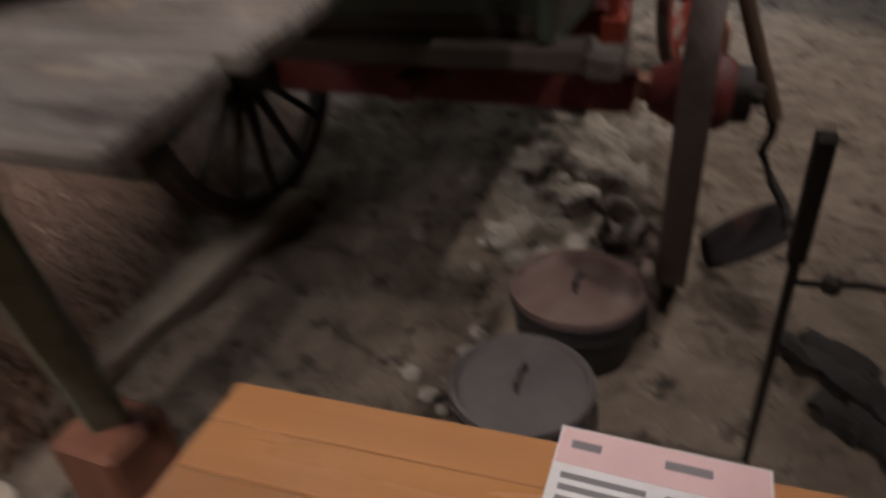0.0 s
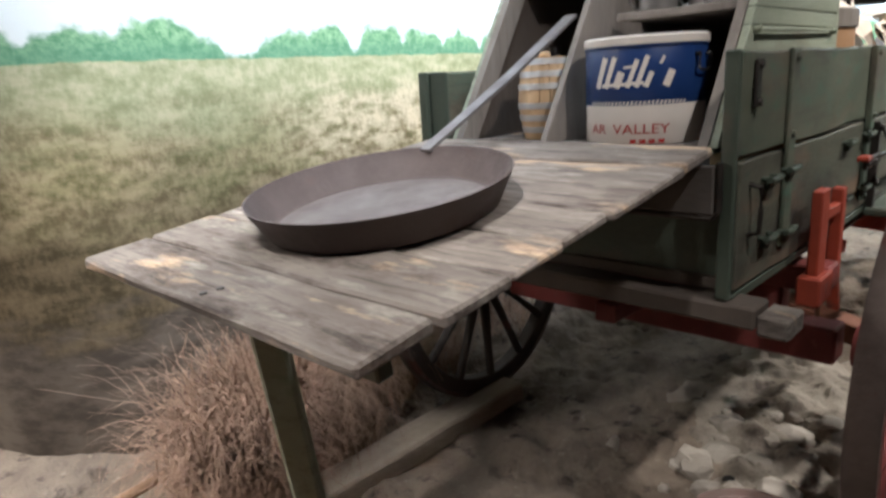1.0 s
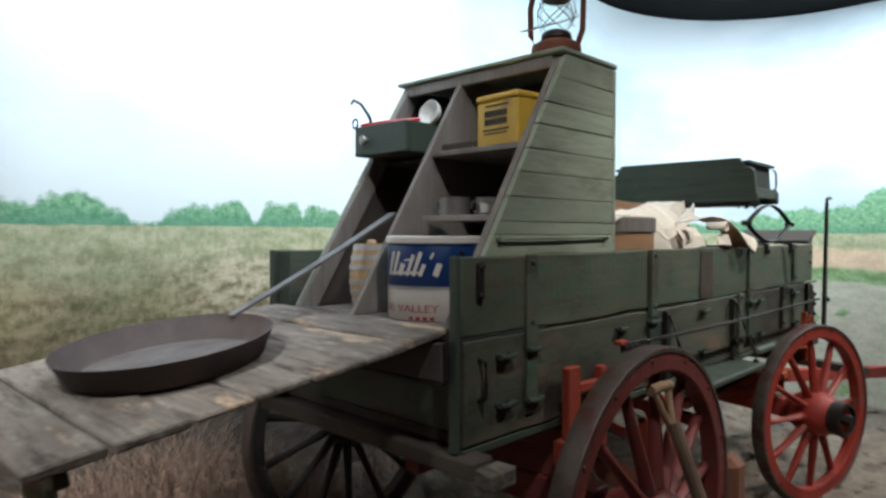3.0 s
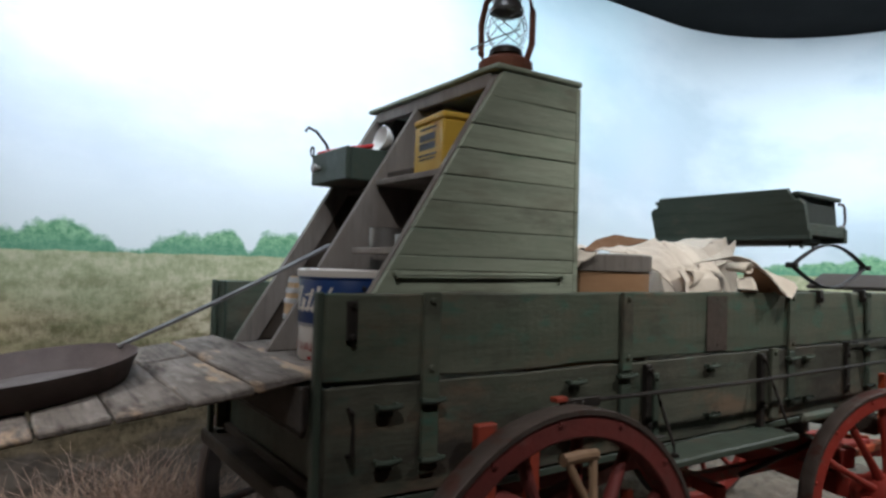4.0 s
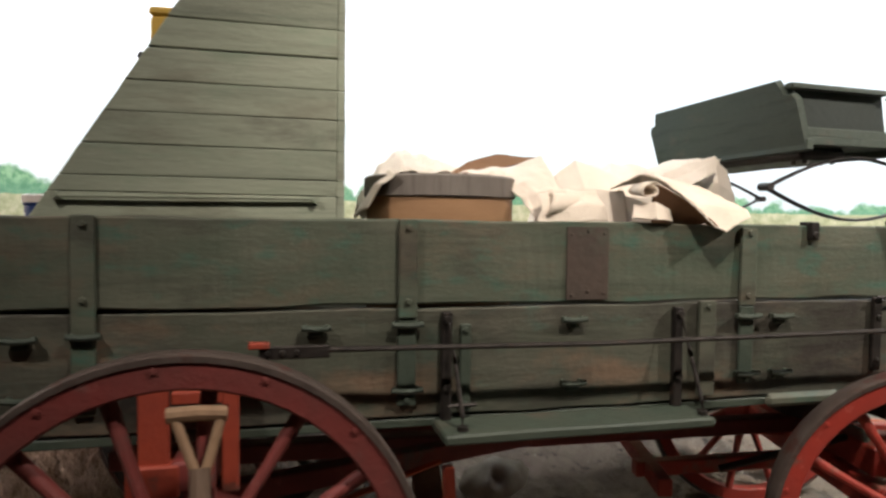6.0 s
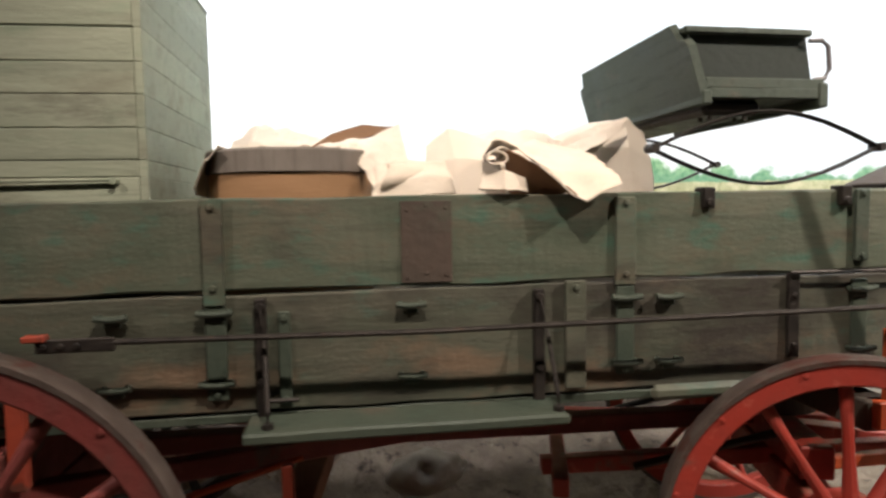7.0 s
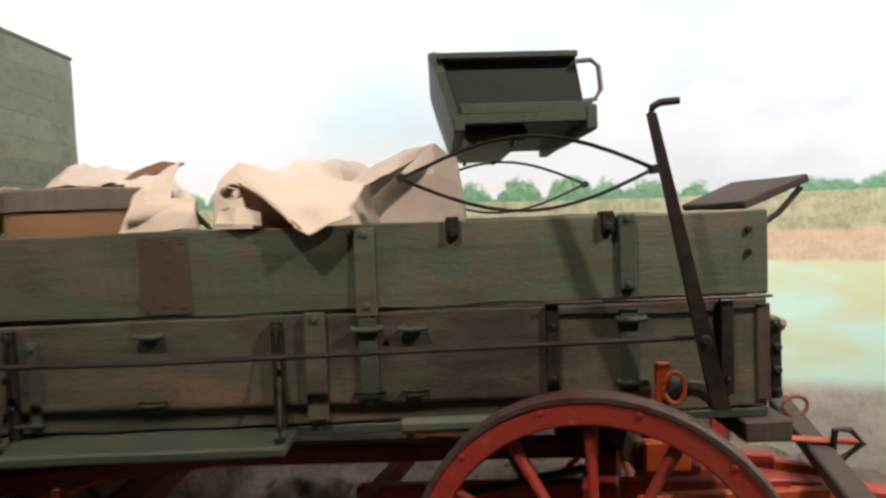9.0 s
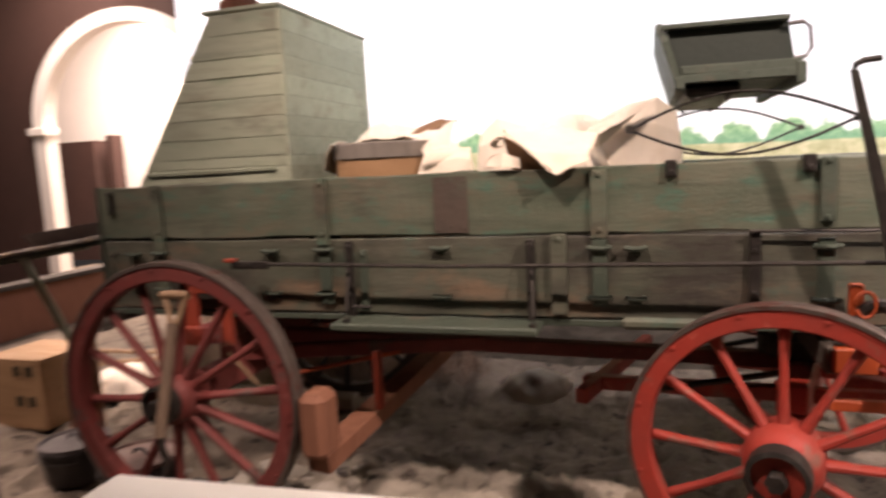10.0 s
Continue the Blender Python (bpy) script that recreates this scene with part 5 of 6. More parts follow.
def build_yellow_tin():
    tin = thing("biscuit_tin", (0.53, 0.235, 1.816), "square yellow biscuit tin with black printing", "tin")
    m = Matrix.Translation((0.53, 0.235, 1.816)) @ Matrix.Rotation(radians(-6), 4, "Z")
    part("body", box_bm(-0.10, 0.10, -0.10, 0.10, 0, 0.155, m, 0.006), yellow, tin)
    part("lid", box_bm(-0.103, 0.103, -0.103, 0.103, 0.1555, 0.178, m, 0.006), yellow, tin)
    bm = bmesh.new()
    for z0, z1, w in ((0.10, 0.122, 0.05), (0.072, 0.094, 0.05), (0.052, 0.058, 0.06), (0.04, 0.045, 0.05), (0.135, 0.141, 0.055)):
        y = -w
        k = 0
        while y < w:
            step_w = 0.011 if z1 - z0 > 0.01 else 0.016
            add_box(bm, -0.1022, -0.1005, y, y + step_w * 0.78, z0, z1, m)
            y += step_w
            k += 1
    part("printing", bm, black_print, tin)


build_yellow_tin()


def build_cup(x, y, z, r, h, name, label, material, handle=True):
    c = thing(name, (x, y, z), label, "cup" if handle else "bowl")
    m = Matrix.Translation((x, y, z))
    part("cup_body" if handle else "bowl_body", lathe_bm([(0.0, 0.0), (r * 0.92, 0.0), (r, 0.004), (r, h), (r + 0.003, h + 0.002), (r - 0.003, h), (r - 0.003, 0.005), (0, 0.005)], 28, m), material, c, smooth=True)
    if handle:
        pts = [(x - 0.2 * r, y + r * 0.95, z + h * 0.85), (x - 0.25 * r, y + r + 0.022, z + h * 0.85), (x - 0.25 * r, y + r + 0.028, z + h * 0.5), (x - 0.25 * r, y + r + 0.012, z + h * 0.2), (x - 0.2 * r, y + r * 0.95, z + h * 0.2)]
        part("handle", tube_bm(pts, 0.005, 6), material, c)


build_cup(0.36, 0.375, 1.5762, 0.052, 0.062, "tin_cup", "dull grey tin cup on the shelf", tin_metal)
build_cup(0.42, 0.255, 1.5762, 0.055, 0.058, "tin_cup", "dull grey tin cup beside a bowl", tin_metal)
build_cup(0.36, 0.165, 1.5762, 0.075, 0.035, "tin_bowl", "shallow dull tin bowl", tin_metal, False)


def build_dipper():
    d = thing("enamel_ladle", (0.42, 0.62, 1.93), "white enamel ladle with red handle across the drawer", "ladle")
    m = Matrix.Translation((0.468, 0.60, 1.972)) @ Matrix.Rotation(radians(-75), 4, "Y")
    part("ladle_bowl", lathe_bm([(0.0, -0.028), (0.03, -0.022), (0.048, 0.0), (0.05, 0.018), (0.047, 0.018), (0.028, -0.018), (0.0, -0.024)], 24, m), enamel_white, d, smooth=True)
    part("handle", tube_bm(((0.45, 0.64, 1.955), (0.37, 0.74, 1.947), (0.325, 0.85, 1.937)), 0.008, 8), enamel_red, d, "red enamel handle")


build_dipper()
hook = thing("meat_hook", (0.30, 0.80, 1.93), "dark iron hook standing in the drawer", "hook")
part("hook_bar", tube_bm(((0.372, 0.83, 1.90), (0.342, 0.82, 1.97), (0.30, 0.82, 2.015), (0.272, 0.83, 2.028), (0.263, 0.835, 2.012)), 0.006, 8), iron, hook)
crate_low = thing("wooden_tray", (0.62, 0.42, 1.816), "low dusty wooden tray on the shelf", "tray")
part("tray_body", box_bm(0.44, 0.52, 0.36, 0.52, 1.8162, 1.845, bevel=0.004), dark_wood, crate_low)
bottle = thing("bottle", (0.45, 0.78, 1.239), "dark glass bottle standing in the shadowed bay", "bottle")
part("bottle_body", lathe_bm([(0.0, 0.0), (0.055, 0.0), (0.06, 0.01), (0.06, 0.16), (0.03, 0.21), (0.018, 0.23), (0.018, 0.27), (0.022, 0.275), (0.0, 0.275)], 24, Matrix.Translation((0.45, 0.78, 1.239))), iron, bottle, smooth=True)


def build_lantern():
    c = Vector((0.672, 0.168, 2.1475))
    K = 1.1
    lan = thing("lantern", c, "rusty barn lantern with clear globe and wire guard", "lantern")
    m = Matrix.Translation(c) @ Matrix.Scale(K, 4)
    part("fuel_tank", lathe_bm([(0.0, 0.0), (0.078, 0.0), (0.082, 0.006), (0.08, 0.035), (0.055, 0.052), (0.0, 0.052)], 36, m), rust, lan, "rusty round base tank", True)
    part("burner", lathe_bm([(0.03, 0.052), (0.05, 0.06), (0.048, 0.075), (0.032, 0.085), (0.0, 0.088)], 24, m), iron, lan, smooth=True)
    part("globe", lathe_bm([(0.036, 0.084), (0.05, 0.105), (0.056, 0.13), (0.05, 0.165), (0.036, 0.19), (0.035, 0.19), (0.048, 0.165), (0.054, 0.13), (0.048, 0.105), (0.034, 0.084)], 28, m), glass, lan, "clear glass globe", True)
    part("chimney_cap", lathe_bm([(0.05, 0.186), (0.052, 0.194), (0.04, 0.215), (0.046, 0.235), (0.04, 0.255), (0.0, 0.26)], 28, m), tin_metal, lan, smooth=True)
    for s in (-1, 1):
        part("side_tube", tube_bm([c + K * Vector(p) for p in ((-s * 0.024, s * 0.063, 0.03), (-s * 0.031, s * 0.080, 0.08), (-s * 0.031, s * 0.082, 0.17), (-s * 0.025, s * 0.068, 0.235), (-s * 0.012, s * 0.034, 0.258))], 0.0105, 10), rust, lan, "rusty side tube", True)
    bm = bmesh.new()
    for k in range(4):
        a = math.pi / 4 + k * math.pi / 2
        pts = []
        for i in range(9):
            t = i / 8
            b2 = a + (t - 0.5) * 2.0
            pts.append(c + K * Vector((0.061 * math.cos(b2), 0.061 * math.sin(b2), 0.09 + 0.1 * t)))
        tube(bm, pts, 0.0018, 5)
        pts = [c + K * Vector((0.061 * math.cos(a - (i / 8 - 0.5) * 2.0), 0.061 * math.sin(a - (i / 8 - 0.5) * 2.0), 0.09 + 0.1 * i / 8)) for i in range(9)]
        tube(bm, pts, 0.0018, 5)
    part("wire_guard", bm, tin_metal, lan)
    part("bail", tube_bm([c + K * Vector(p) for p in ((0.03, 0.09, 0.13), (-0.04, 0.12, 0.1), (-0.085, 0.06, 0.08), (-0.085, -0.06, 0.08), (-0.04, -0.11, 0.1), (-0.03, -0.09, 0.13))], 0.0022, 6), tin_metal, lan)


build_lantern()


# ---- load in the wagon ----
def cloth_lump(name, label, cx, cy, z0, rx, ry, h, seed, mt=canvas, fold=0.03, power=2.6, skew=0.0):
    """A draped heap of canvas with flat facets between sharp creases."""
    bm = bmesh.new()
    nu, nv = 34, 13
    rings = []
    for j in range(nv + 1):
        t = j / nv
        ring = []
        for i in range(nu if j else 1):
            a = 2 * math.pi * i / nu
            x = cx + rx * t * math.cos(a)
            y = cy + ry * t * math.sin(a)
            z = z0 + h * (1 - t ** power) + skew * (x - cx)
            q = Vector((x * 3.2 + seed, y * 3.2, z * 2.0 + seed * 2.0))
            q += Vector((noise.noise(q * 1.7), noise.noise(q * 1.7 + Vector((9, 0, 0))), 0)) * 0.35
            big = noise.noise(q)
            ridge = 1 - abs(noise.noise(q * 1.9)) * 2.4
            fine_ridge = 1 - abs(noise.noise(q * 4.3 + Vector((3, 1, 7)))) * 2.4
            d = fold * (0.9 * big + 0.8 * max(-0.6, ridge) * 0.8 + 0.35 * max(-0.6, fine_ridge)) - fold * 0.5
            d += fold * 0.7 * t * math.sin(a * 7 + seed + 3 * big)
            ring.append(bm.verts.new((x + d * math.cos(a) * t, y + d * math.sin(a) * t, max(z0 - 0.02, z + d * (1 - 0.4 * t)))))
        rings.append(ring)
    top = rings[0][0]
    for i in range(nu):
        bm.faces.new((top, rings[1][i], rings[1][(i + 1) % nu]))
    for a, c in zip(rings[1:], rings[2:]):
        for i in range(nu):
            bm.faces.new((a[i], c[i], c[(i + 1) % nu], a[(i + 1) % nu]))
    bmesh.ops.triangulate(bm, faces=bm.faces[:], quad_method="SHORT_EDGE")
    es = [e for e in bm.edges]
    bmesh.ops.subdivide_edges(bm, edges=es, cuts=1, smooth=0.25)
    ob = mesh_object(name, bm, mt, True)
    ob.data.set_sharp_from_angle(angle=radians(24))
    return tagged(ob, label, "canvas")


cloth_lump("canvas_tarp", "cream canvas heaped over the wagon load", 1.94, 0.54, 1.40, 0.29, 0.33, 0.27, 3.0, power=3.4, fold=0.022)


def sheet_bm(rows, seed, crease=0.012, n=10):
    """A stiff cloth sheet through rows of places, creased by ridged noise."""
    rows = [[Vector(q) for q in r] for r in rows]

    def along(pts, t):
        k = min(int(t * (len(pts) - 1)), len(pts) - 2)
        f = t * (len(pts) - 1) - k
        f = f * f * (3 - 2 * f) * 0.5 + f * 0.5
        return pts[k].lerp(pts[k + 1], f)

    nu, nv = n * (len(rows[0]) - 1), n * (len(rows) - 1)
    bm = bmesh.new()
    grid = []
    for j in range(nv + 1):
        line = []
        for i in range(nu + 1):
            q = along([along(r, i / nu) for r in rows], j / nv)
            d = q * 7 + Vector((seed, seed * 2, 0))
            k = crease * (noise.noise(d) + 0.9 * (0.35 - abs(noise.noise(d * 1.9))) + 0.4 * (0.3 - abs(noise.noise(d * 4.5))))
            line.append(bm.verts.new(q + Vector((0.3 * k, -0.6 * k, k))))
        grid.append(line)
    for j in range(nv):
        for i in range(nu):
            bm.faces.new((grid[j][i], grid[j][i + 1], grid[j + 1][i + 1], grid[j + 1][i]))
    return bm


def cloth_part(name, rows, seed, mt, parent, crease=0.012, label=""):
    ob = part(name, sheet_bm(rows, seed, crease), mt, parent, label, True)
    ob.data.set_sharp_from_angle(angle=radians(20))
    ob.modifiers.new("thick", "SOLIDIFY").thickness = 0.004
    return ob


def build_flap():
    f = thing("canvas_flap", (1.95, 0.05, ZT), "stiff corner of cream canvas folded over the wagon side", "canvas")
    cloth_part("fold", (((1.80, 0.24, 1.57), (1.95, 0.22, 1.61), (2.12, 0.2, 1.57)), ((1.79, 0.07, 1.592), (1.93, 0.05, 1.565), (2.11, 0.07, 1.52)),
                        ((1.815, 0.0, 1.575), (1.90, -0.04, 1.515), (2.10, -0.03, 1.495)), ((1.87, -0.03, 1.535), (2.0, -0.075, 1.428), (2.105, -0.045, 1.474))), 2.0, canvas, f, 0.014)
    # brown sheet standing for the shaded underside of the flap
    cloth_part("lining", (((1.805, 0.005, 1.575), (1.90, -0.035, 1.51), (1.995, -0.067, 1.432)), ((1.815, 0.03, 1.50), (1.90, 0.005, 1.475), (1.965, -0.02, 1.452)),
                          ((1.83, 0.05, 1.44), (1.90, 0.04, 1.44), (1.955, 0.035, 1.44))), 5.0, shaded_cloth, f, 0.008, "inner face of the fold, shade put into its brown")
    bm = bmesh.new()
    turns = 22
    a_row, b_row = [], []
    for i in range(turns):
        a = 2 * math.pi * 1.35 * i / (turns - 1) + 0.6
        rr = (0.028 - 0.009 * i / turns) * (1 + 0.22 * math.sin(2.3 * a))
        for row, y, g in ((a_row, -0.02, 1.0), (b_row, 0.07, 0.7)):
            row.append(bm.verts.new((1.785 + rr * g * math.cos(a), y, 1.545 + rr * g * math.sin(a) + 0.05 * (y + 0.02))))
    for i in range(turns - 1):
        bm.faces.new((a_row[i], a_row[i + 1], b_row[i + 1], b_row[i]))
    ob = part("roll", bm, canvas, f, "rolled canvas edge", True)
    ob.modifiers.new("thick", "SOLIDIFY").thickness = 0.004
    cloth_part("under_fold", (((1.75, 0.02, 1.50), (1.80, -0.015, 1.505), (1.86, 0.0, 1.49)), ((1.735, 0.0, 1.46), (1.80, -0.03, 1.458), (1.865, -0.01, 1.455))), 9.0, canvas, f, 0.006)


build_flap()


def build_drapes():
    """Loose sheets over and beside the load."""
    f = thing("canvas_sheet", (1.25, 0.45, ZT), "cream canvas sheet thrown back over a round tub", "canvas")
    cloth_part("sheet", (((1.0, 0.34, 1.44), (0.985, 0.42, 1.50), (0.99, 0.5, 1.44)), ((1.05, 0.30, 1.55), (1.06, 0.45, 1.62), (1.06, 0.7, 1.5)), ((1.12, 0.34, 1.605), (1.13, 0.48, 1.665), (1.14, 0.72, 1.55)),
                         ((1.25, 0.40, 1.60), (1.27, 0.52, 1.655), (1.28, 0.72, 1.55)), ((1.40, 0.42, 1.59), (1.42, 0.53, 1.62), (1.42, 0.72, 1.5)), ((1.50, 0.4, 1.5), (1.50, 0.5, 1.56), (1.5, 0.7, 1.45))), 3.0, canvas, f, 0.03)
    cloth_part("side_drape", (((1.07, 0.12, 1.585), (1.03, 0.16, 1.55), (0.99, 0.2, 1.47)), ((1.06, 0.2, 1.60), (1.02, 0.25, 1.55), (0.975, 0.3, 1.46)), ((1.08, 0.34, 1.60), (1.04, 0.4, 1.56), (0.98, 0.42, 1.46))), 6.0, canvas, f, 0.014)
    g = thing("canvas_sheet", (1.55, 0.3, ZT), "crumpled cream canvas with shade-brown inner fold", "canvas")
    cloth_part("peak", (((1.31, 0.355, 1.598), (1.42, 0.325, 1.622), (1.50, 0.285, 1.63), (1.556, 0.268, 1.646)), ((1.39, 0.26, 1.575), (1.45, 0.24, 1.595), (1.51, 0.22, 1.605), (1.56, 0.20, 1.60)),
                        ((1.46, 0.15, 1.53), (1.50, 0.13, 1.545), (1.54, 0.12, 1.55), (1.575, 0.13, 1.54)), ((1.48, 0.09, 1.44), (1.52, 0.09, 1.45), (1.55, 0.09, 1.45), (1.585, 0.10, 1.45))), 12.0, canvas, g, 0.02)
    # underside of the peak, its shade painted brown
    cloth_part("inner_fold", (((1.285, 0.40, 1.598), (1.36, 0.40, 1.645), (1.45, 0.38, 1.672), (1.555, 0.30, 1.658)), ((1.31, 0.36, 1.598), (1.38, 0.345, 1.617), (1.45, 0.31, 1.627), (1.553, 0.272, 1.648))), 15.0, shaded_cloth, g, 0.006, "inner face of the fold, browned for shade")
    bm = bmesh.new()
    rows = []
    for j in range(5):
        t = j / 4
        row = []
        for i in range(20):
            a = 2 * math.pi * 1.2 * i / 19 + 0.5
            rr = (0.036 - 0.010 * i / 19) * (1 - 0.35 * t) * (1 + 0.2 * math.sin(2.1 * a))
            row.append(bm.verts.new((1.50 + 0.15 * t + 0.012 * math.cos(a), 0.055 + 0.03 * t + rr * math.sin(a), 1.502 + 0.012 * t + rr * math.cos(a))))
        rows.append(row)
    for r0, r1 in zip(rows, rows[1:]):
        for i in range(19):
            bm.faces.new((r0[i], r0[i + 1], r1[i + 1], r1[i]))
    ob = part("roll", bm, canvas, g, "loosely rolled canvas edge", True)
    ob.modifiers.new("thick", "SOLIDIFY").thickness = 0.004
    cloth_part("roll_skirt", (((1.48, 0.09, 1.525), (1.56, 0.075, 1.545), (1.66, 0.08, 1.535)), ((1.475, 0.05, 1.48), (1.56, 0.045, 1.49), (1.67, 0.05, 1.49)), ((1.46, 0.04, 1.44), (1.56, 0.038, 1.445), (1.68, 0.04, 1.445))), 8.0, canvas, g, 0.012)
    cloth_part("upright_fold", (((1.645, 0.35, 1.605), (1.71, 0.33, 1.655), (1.84, 0.31, 1.62)), ((1.638, 0.30, 1.55), (1.72, 0.27, 1.56), (1.85, 0.25, 1.55)), ((1.64, 0.27, 1.43), (1.73, 0.24, 1.43), (1.86, 0.22, 1.43))), 27.0, canvas, g, 0.008)
    h = thing("canvas_bedding", (2.25, 0.55, ZT), "stiff folded end of cream canvas bedding beneath the seat", "canvas")
    cloth_part("top_fold", (((2.04, 0.47, 1.56), (2.05, 0.6, 1.58), (2.06, 0.82, 1.5)), ((2.12, 0.45, 1.63), (2.13, 0.6, 1.655), (2.14, 0.82, 1.6)), ((2.22, 0.44, 1.675), (2.23, 0.6, 1.69), (2.25, 0.82, 1.64)),
                            ((2.32, 0.45, 1.69), (2.33, 0.6, 1.69), (2.35, 0.82, 1.62)), ((2.395, 0.47, 1.645), (2.405, 0.6, 1.63), (2.41, 0.82, 1.56)), ((2.42, 0.47, 1.43), (2.43, 0.6, 1.43), (2.43, 0.82, 1.43))), 18.0, canvas, h, 0.014)
    cloth_part("end_face", (((2.035, 0.455, 1.568), (2.12, 0.435, 1.638), (2.22, 0.425, 1.683), (2.32, 0.435, 1.697), (2.40, 0.455, 1.652)), ((2.06, 0.41, 1.50), (2.14, 0.40, 1.56), (2.22, 0.39, 1.60), (2.32, 0.40, 1.60), (2.41, 0.43, 1.56)),
                            ((2.08, 0.40, 1.42), (2.15, 0.39, 1.42), (2.23, 0.385, 1.42), (2.33, 0.39, 1.42), (2.42, 0.42, 1.42))), 22.0, canvas, h, 0.012)
    cloth_part("folded_arm", (((2.03, 0.36, 1.575), (2.12, 0.34, 1.62), (2.22, 0.34, 1.665), (2.30, 0.36, 1.688)), ((2.02, 0.32, 1.53), (2.12, 0.30, 1.575), (2.21, 0.31, 1.625), (2.27, 0.34, 1.655)), ((2.05, 0.34, 1.49), (2.12, 0.33, 1.53), (2.18, 0.34, 1.58), (2.22, 0.37, 1.62))), 33.0, canvas, h, 0.012)


build_drapes()

tub = thing("wooden_tub", (1.26, 0.35, ZB + 0.03), "round tan bentwood tub with grey wooden hoop", "tub")
mt_ = Matrix.Translation((1.245, 0.33, -0.01))
part("tub_body", lathe_bm([(0.0, 0.96), (0.215, 0.96), (0.228, 1.0), (0.232, 1.535), (0.0, 1.535)], 48, mt_), tub_wood, tub, smooth=True)
part("hoop", lathe_bm([(0.2325, 1.53), (0.24, 1.532), (0.24, 1.588), (0.234, 1.594), (0.0, 1.594)], 48, mt_), frame_wood, tub, "wide grey hoop", True)

# ---- on the ground: cooking gear ----
def build_dutch_oven(x, y, r, h, label, lid_mt):
    z = ground_height(x, y)
    o = thing("dutch_oven", (x, y, z), label, "pot", "pots by the fire")
    m = Matrix.Translation((x, y, z))
    part("pot", lathe_bm([(0.0, 0.03), (r * 0.82, 0.03), (r * 0.9, 0.045), (r, h), (r + 0.008, h + 0.004), (r + 0.008, h + 0.014), (r - 0.01, h + 0.014)], 40, m), pot_iron, o, smooth=True)
    part("lid", lathe_bm([(r + 0.004, h + 0.012), (r + 0.006, h + 0.032), (r - 0.004, h + 0.034), (r - 0.012, h + 0.02), (r * 0.6, h + 0.026), (0.0, h + 0.032)], 40, m), lid_mt, o, smooth=True)
    part("lid_handle", tube_bm([(x - 0.035, y, z + h + 0.026), (x - 0.03, y, z + h + 0.05), (x, y, z + h + 0.056), (x + 0.03, y, z + h + 0.05), (x + 0.035, y, z + h + 0.026)], 0.007, 6), pot_iron, o)
    for k in range(3):
        a = 2.1 * k + 0.4
        px, py = x + r * 0.7 * math.cos(a), y + r * 0.7 * math.sin(a)
        part("foot", tube_bm(((px, py, z + 0.045), (px + 0.01 * math.cos(a), py + 0.01 * math.sin(a), z - 0.01)), 0.014, 8, r_end=0.009), pot_iron, o)
    pts = [(x + (r + 0.012) * math.cos(a), y + (r + 0.012) * math.sin(a) * 0.98, z + h - 0.03 + 0.0 * a) for a in [math.pi * i / 16 + 2.4 for i in range(17)]]
    part("bail", tube_bm(pts, 0.004, 6), iron, o)
    return o


lid_rust = mat("ash_dusted_lid", (0.15, 0.085, 0.07), (0.2, 0.15, 0.13), 0.75, 0.1, scale=9, third=(0.3, 0.25, 0.21), third_at=0.58, third_scale=5, third_soft=0.1, bump=0.3)
lid_grey = mat("grey_dusty_lid", (0.13, 0.11, 0.105), (0.10, 0.088, 0.085), 0.8, 0.1, scale=9, bump=0.15)
build_dutch_oven(0.11, -0.045, 0.168, 0.205, "black cast iron dutch oven with rusty ash-dusted lid", lid_rust)
build_dutch_oven(-0.30, -0.01, 0.148, 0.185, "low black cast iron dutch oven with plain grey lid", lid_grey)

stake = thing("fire_iron_stake", (-0.17, -0.47, 0.06), "upright black iron fire stake with a cross arm", "fire iron")
part("stake_rod", tube_bm(((-0.165, -0.48, 0.03), (-0.24, -0.467, 0.38), (-0.305, -0.457, 0.70)), 0.009, 8), iron, stake)
part("stake_socket", beam_bm((-0.295, -0.458, 0.66), (-0.345, -0.45, 0.89), 0.028, 0.028), iron, stake)
part("cross_arm", tube_bm(((-0.27, -0.462, 0.60), (-0.31, -0.50, 0.63), (-0.36, -0.545, 0.67), (-0.42, -0.60, 0.70)), 0.006, 8), iron, stake)
part("arm_knob", lathe_bm([(0.0, -0.016), (0.014, -0.01), (0.017, 0.0), (0.014, 0.01), (0.0, 0.016)], 10, Matrix.Translation((-0.325, -0.51, 0.64))), iron, stake)

# cranked fire shovel leaning against the rear wheel
spade = thing("fire_shovel", (0.55, -0.46, 0.09), "worn wooden shovel with D-shaped grip and cranked iron neck", "shovel")
part("shaft", tube_bm(((0.59, -0.322, 0.94), (0.60, -0.39, 0.755), (0.606, -0.44, 0.63), (0.612, -0.468, 0.555)), 0.021, 10), old_shaft, spade)
part("neck", tube_bm(((0.612, -0.466, 0.565), (0.616, -0.468, 0.51), (0.618, -0.452, 0.455), (0.605, -0.49, 0.375), (0.56, -0.54, 0.31), (0.505, -0.55, 0.29)), 0.014, 8), iron, spade, "bent dark iron neck")
for s in (-1, 1):
    part("grip_fork", tube_bm(((0.592 + s * 0.006, -0.32, 0.92), (0.588 + s * 0.028, -0.30, 0.98), (0.584 + s * 0.046, -0.285, 1.035)), 0.011, 8), handle_wood, spade)
part("grip", tube_bm(((0.522, -0.283, 1.04), (0.582, -0.283, 1.043), (0.642, -0.283, 1.04)), 0.017, 10), handle_wood, spade, "pale worn wooden grip")
bm = bmesh.new()
rows = []
p0, p1, across = Vector((0.50, -0.555, 0.292)), Vector((0.565, -0.35, 0.10)), Vector((0.93, 0.3, 0.1)).normalized()
